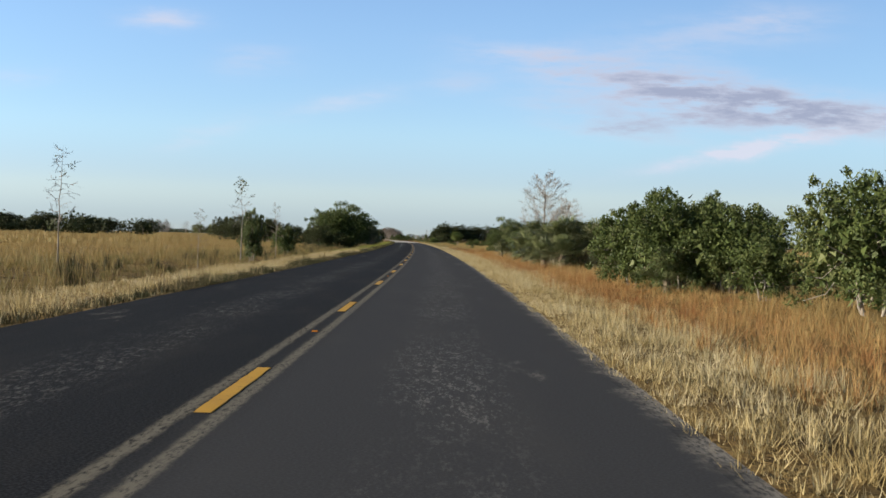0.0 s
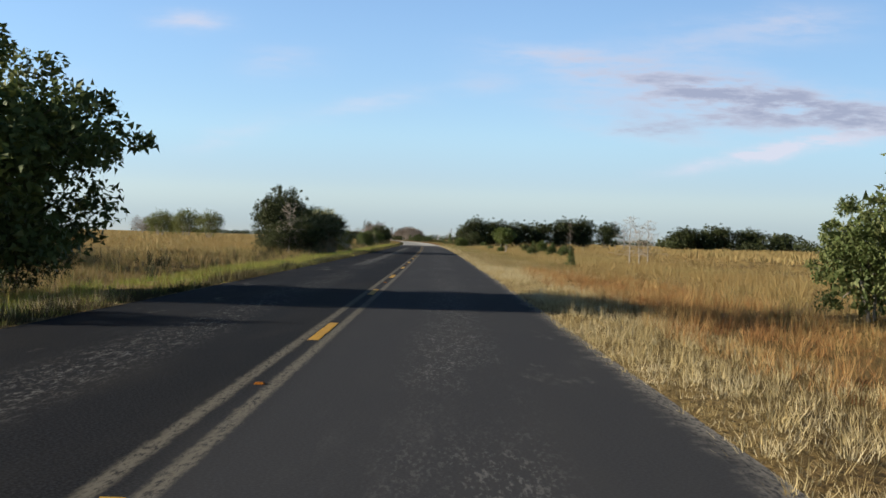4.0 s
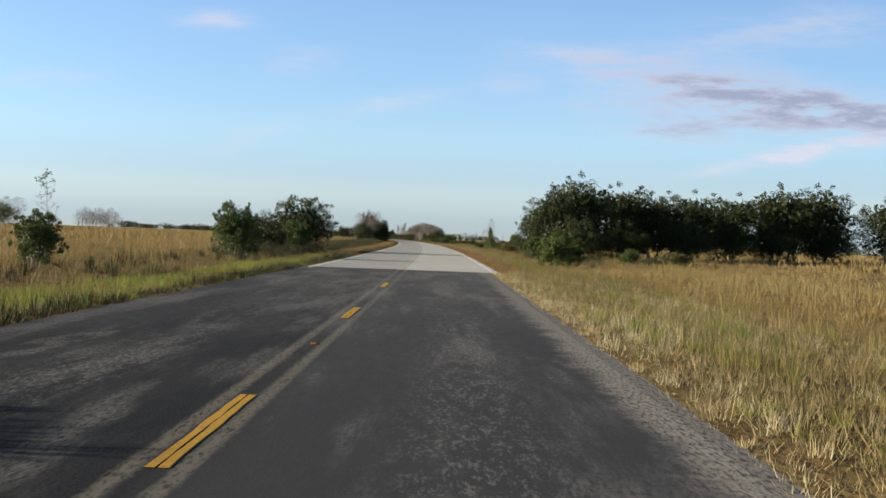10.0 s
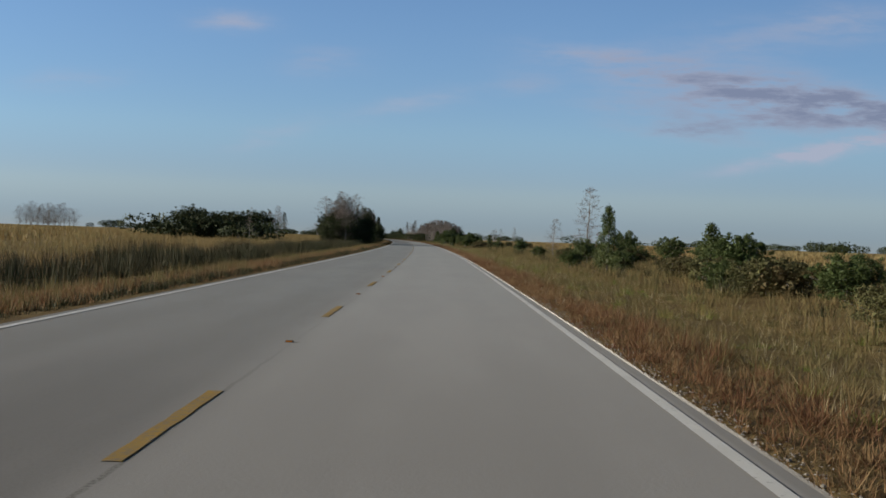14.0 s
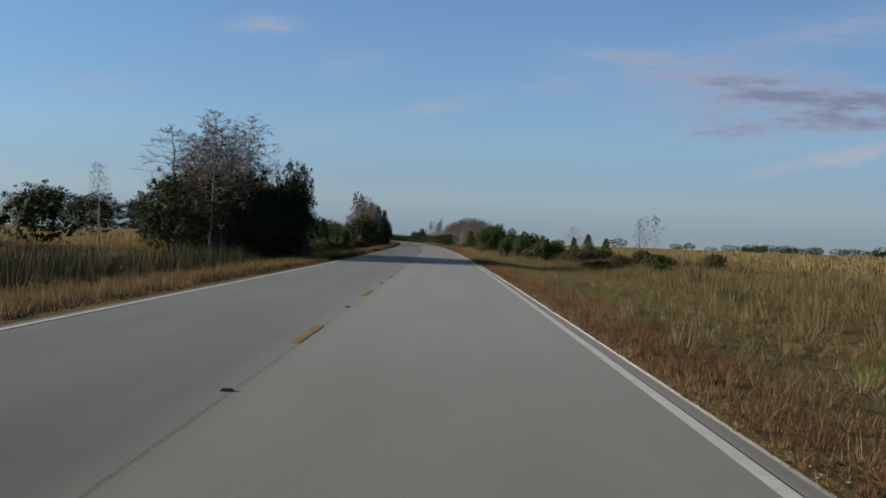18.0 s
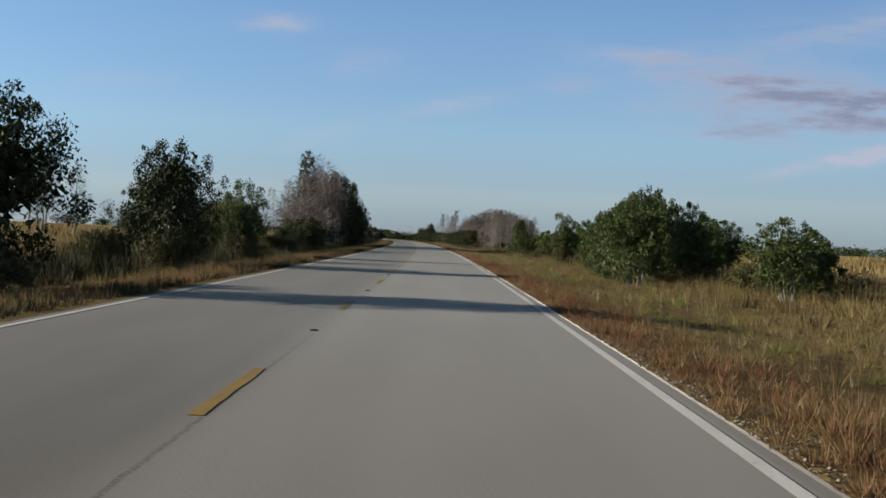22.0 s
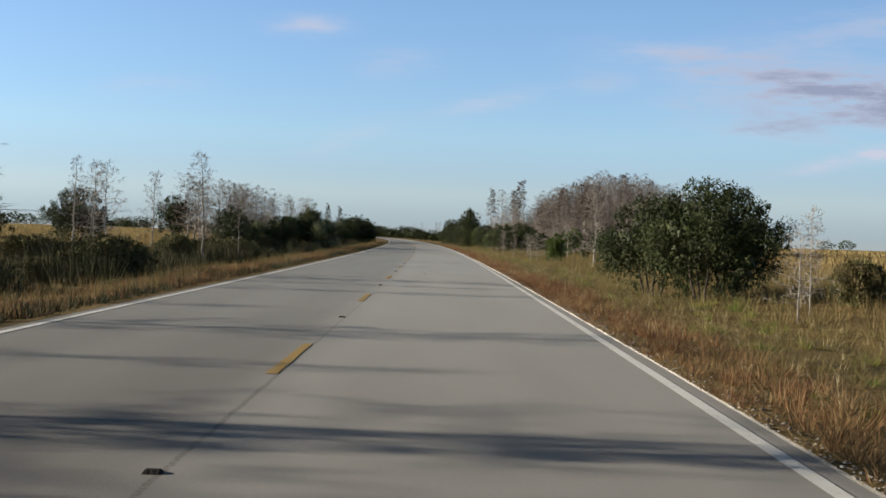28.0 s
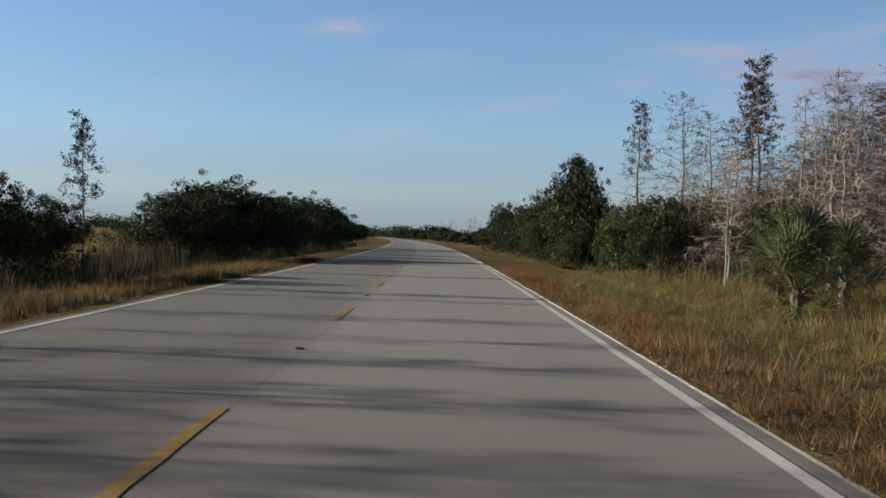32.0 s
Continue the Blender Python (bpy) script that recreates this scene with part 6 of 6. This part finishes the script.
# scraps of black rubber on the pavement and in the verge
def scrap(name, s, off, size, seed, label):
    rng = random.Random(seed)
    g = Geo()
    n = 7
    ring = [(math.cos(6.283 * i / n) * size * rng.uniform(0.6, 1.3), math.sin(6.283 * i / n) * size * 0.5 * rng.uniform(0.6, 1.3)) for i in range(n)]
    pts = [Vector((x, y, 0.0)) for x, y in ring] + [Vector((x * 0.7, y * 0.7, size * rng.uniform(0.1, 0.35))) for x, y in ring]
    faces = [(i, (i + 1) % n, n + (i + 1) % n, n + i) for i in range(n)] + [tuple(range(n, 2 * n))]
    g.put(pts, faces)
    top = root(name)
    part("shred", g, TAR, top)
    x, y = spot(s, off)
    z = 0.006 if abs(off) < 3.8 else float(ground_z(off))
    top.matrix_basis = pose(float(x), float(y), z, 0, 0, rng.uniform(0, 360))
    return tagged(top, label, "debris")


scrap("rubber_scrap", 934.1, 1.15, 0.05, 3, "small black scrap of rubber on the pale pavement")
scrap("rubber_scrap", 585.0, 4.9, 0.16, 4, "torn black scrap of rubber in the verge grass")


# tree lines along the horizon of the marsh
def tree_line(name, seed, s0, s1, o0, o1, n, high, label):
    rng = random.Random(seed)
    g = Geo()
    for i in range(n):
        s, off = rng.uniform(s0, s1), rng.uniform(o0, o1)
        x, y = spot(s, off)
        h = rng.uniform(0.5, 1.0) * high
        r = h * rng.uniform(0.7, 1.3)
        for k in range(360):
            d = unit(rng)
            p = Vector((float(x) + d.x * r, float(y) + d.y * r, float(ground_z(off)) + h * (0.5 + 0.5 * d.z * rng.uniform(0.6, 1.0))))
            a = unit(rng)
            b = a.cross(d)
            if b.length > 0.1:
                ln = rng.uniform(0.5, 1.3) * h * 0.145
                g.leaf(p, a, b.normalized(), ln, ln * 0.7)
    return tagged(part(name, g, LEAF_OAK), label, "trees", kind="stuff")


tree_line("far_woods", 51, 420, 1500, -420, -330, 150, 9.0, "low dark tree line on the marsh horizon")
tree_line("far_woods", 52, 250, 1700, 330, 460, 110, 8.0, "low dark tree line on the marsh horizon")
tree_line("far_woods", 53, 1500, 2300, -240, 240, 170, 9.0, "distant woods ahead of the road")
tree_line("far_woods", 54, 330, 900, -230, -170, 26, 7.0, "scattered far clumps of dark trees in the marsh")
tree_line("far_woods", 55, 500, 1300, 170, 240, 34, 6.0, "scattered far clumps of dark trees in the marsh")
tree_line("far_woods", 56, 270, 330, -135, -70, 34, 5.6, "low dark clump of trees out in the marsh")
tree_line("far_woods", 57, 480, 500, 82, 126, 22, 7.0, "low dark clump of trees out in the marsh")
tree_line("far_woods", 58, 622, 652, -46, -24, 16, 4.2, "low dark thicket out in the marsh")
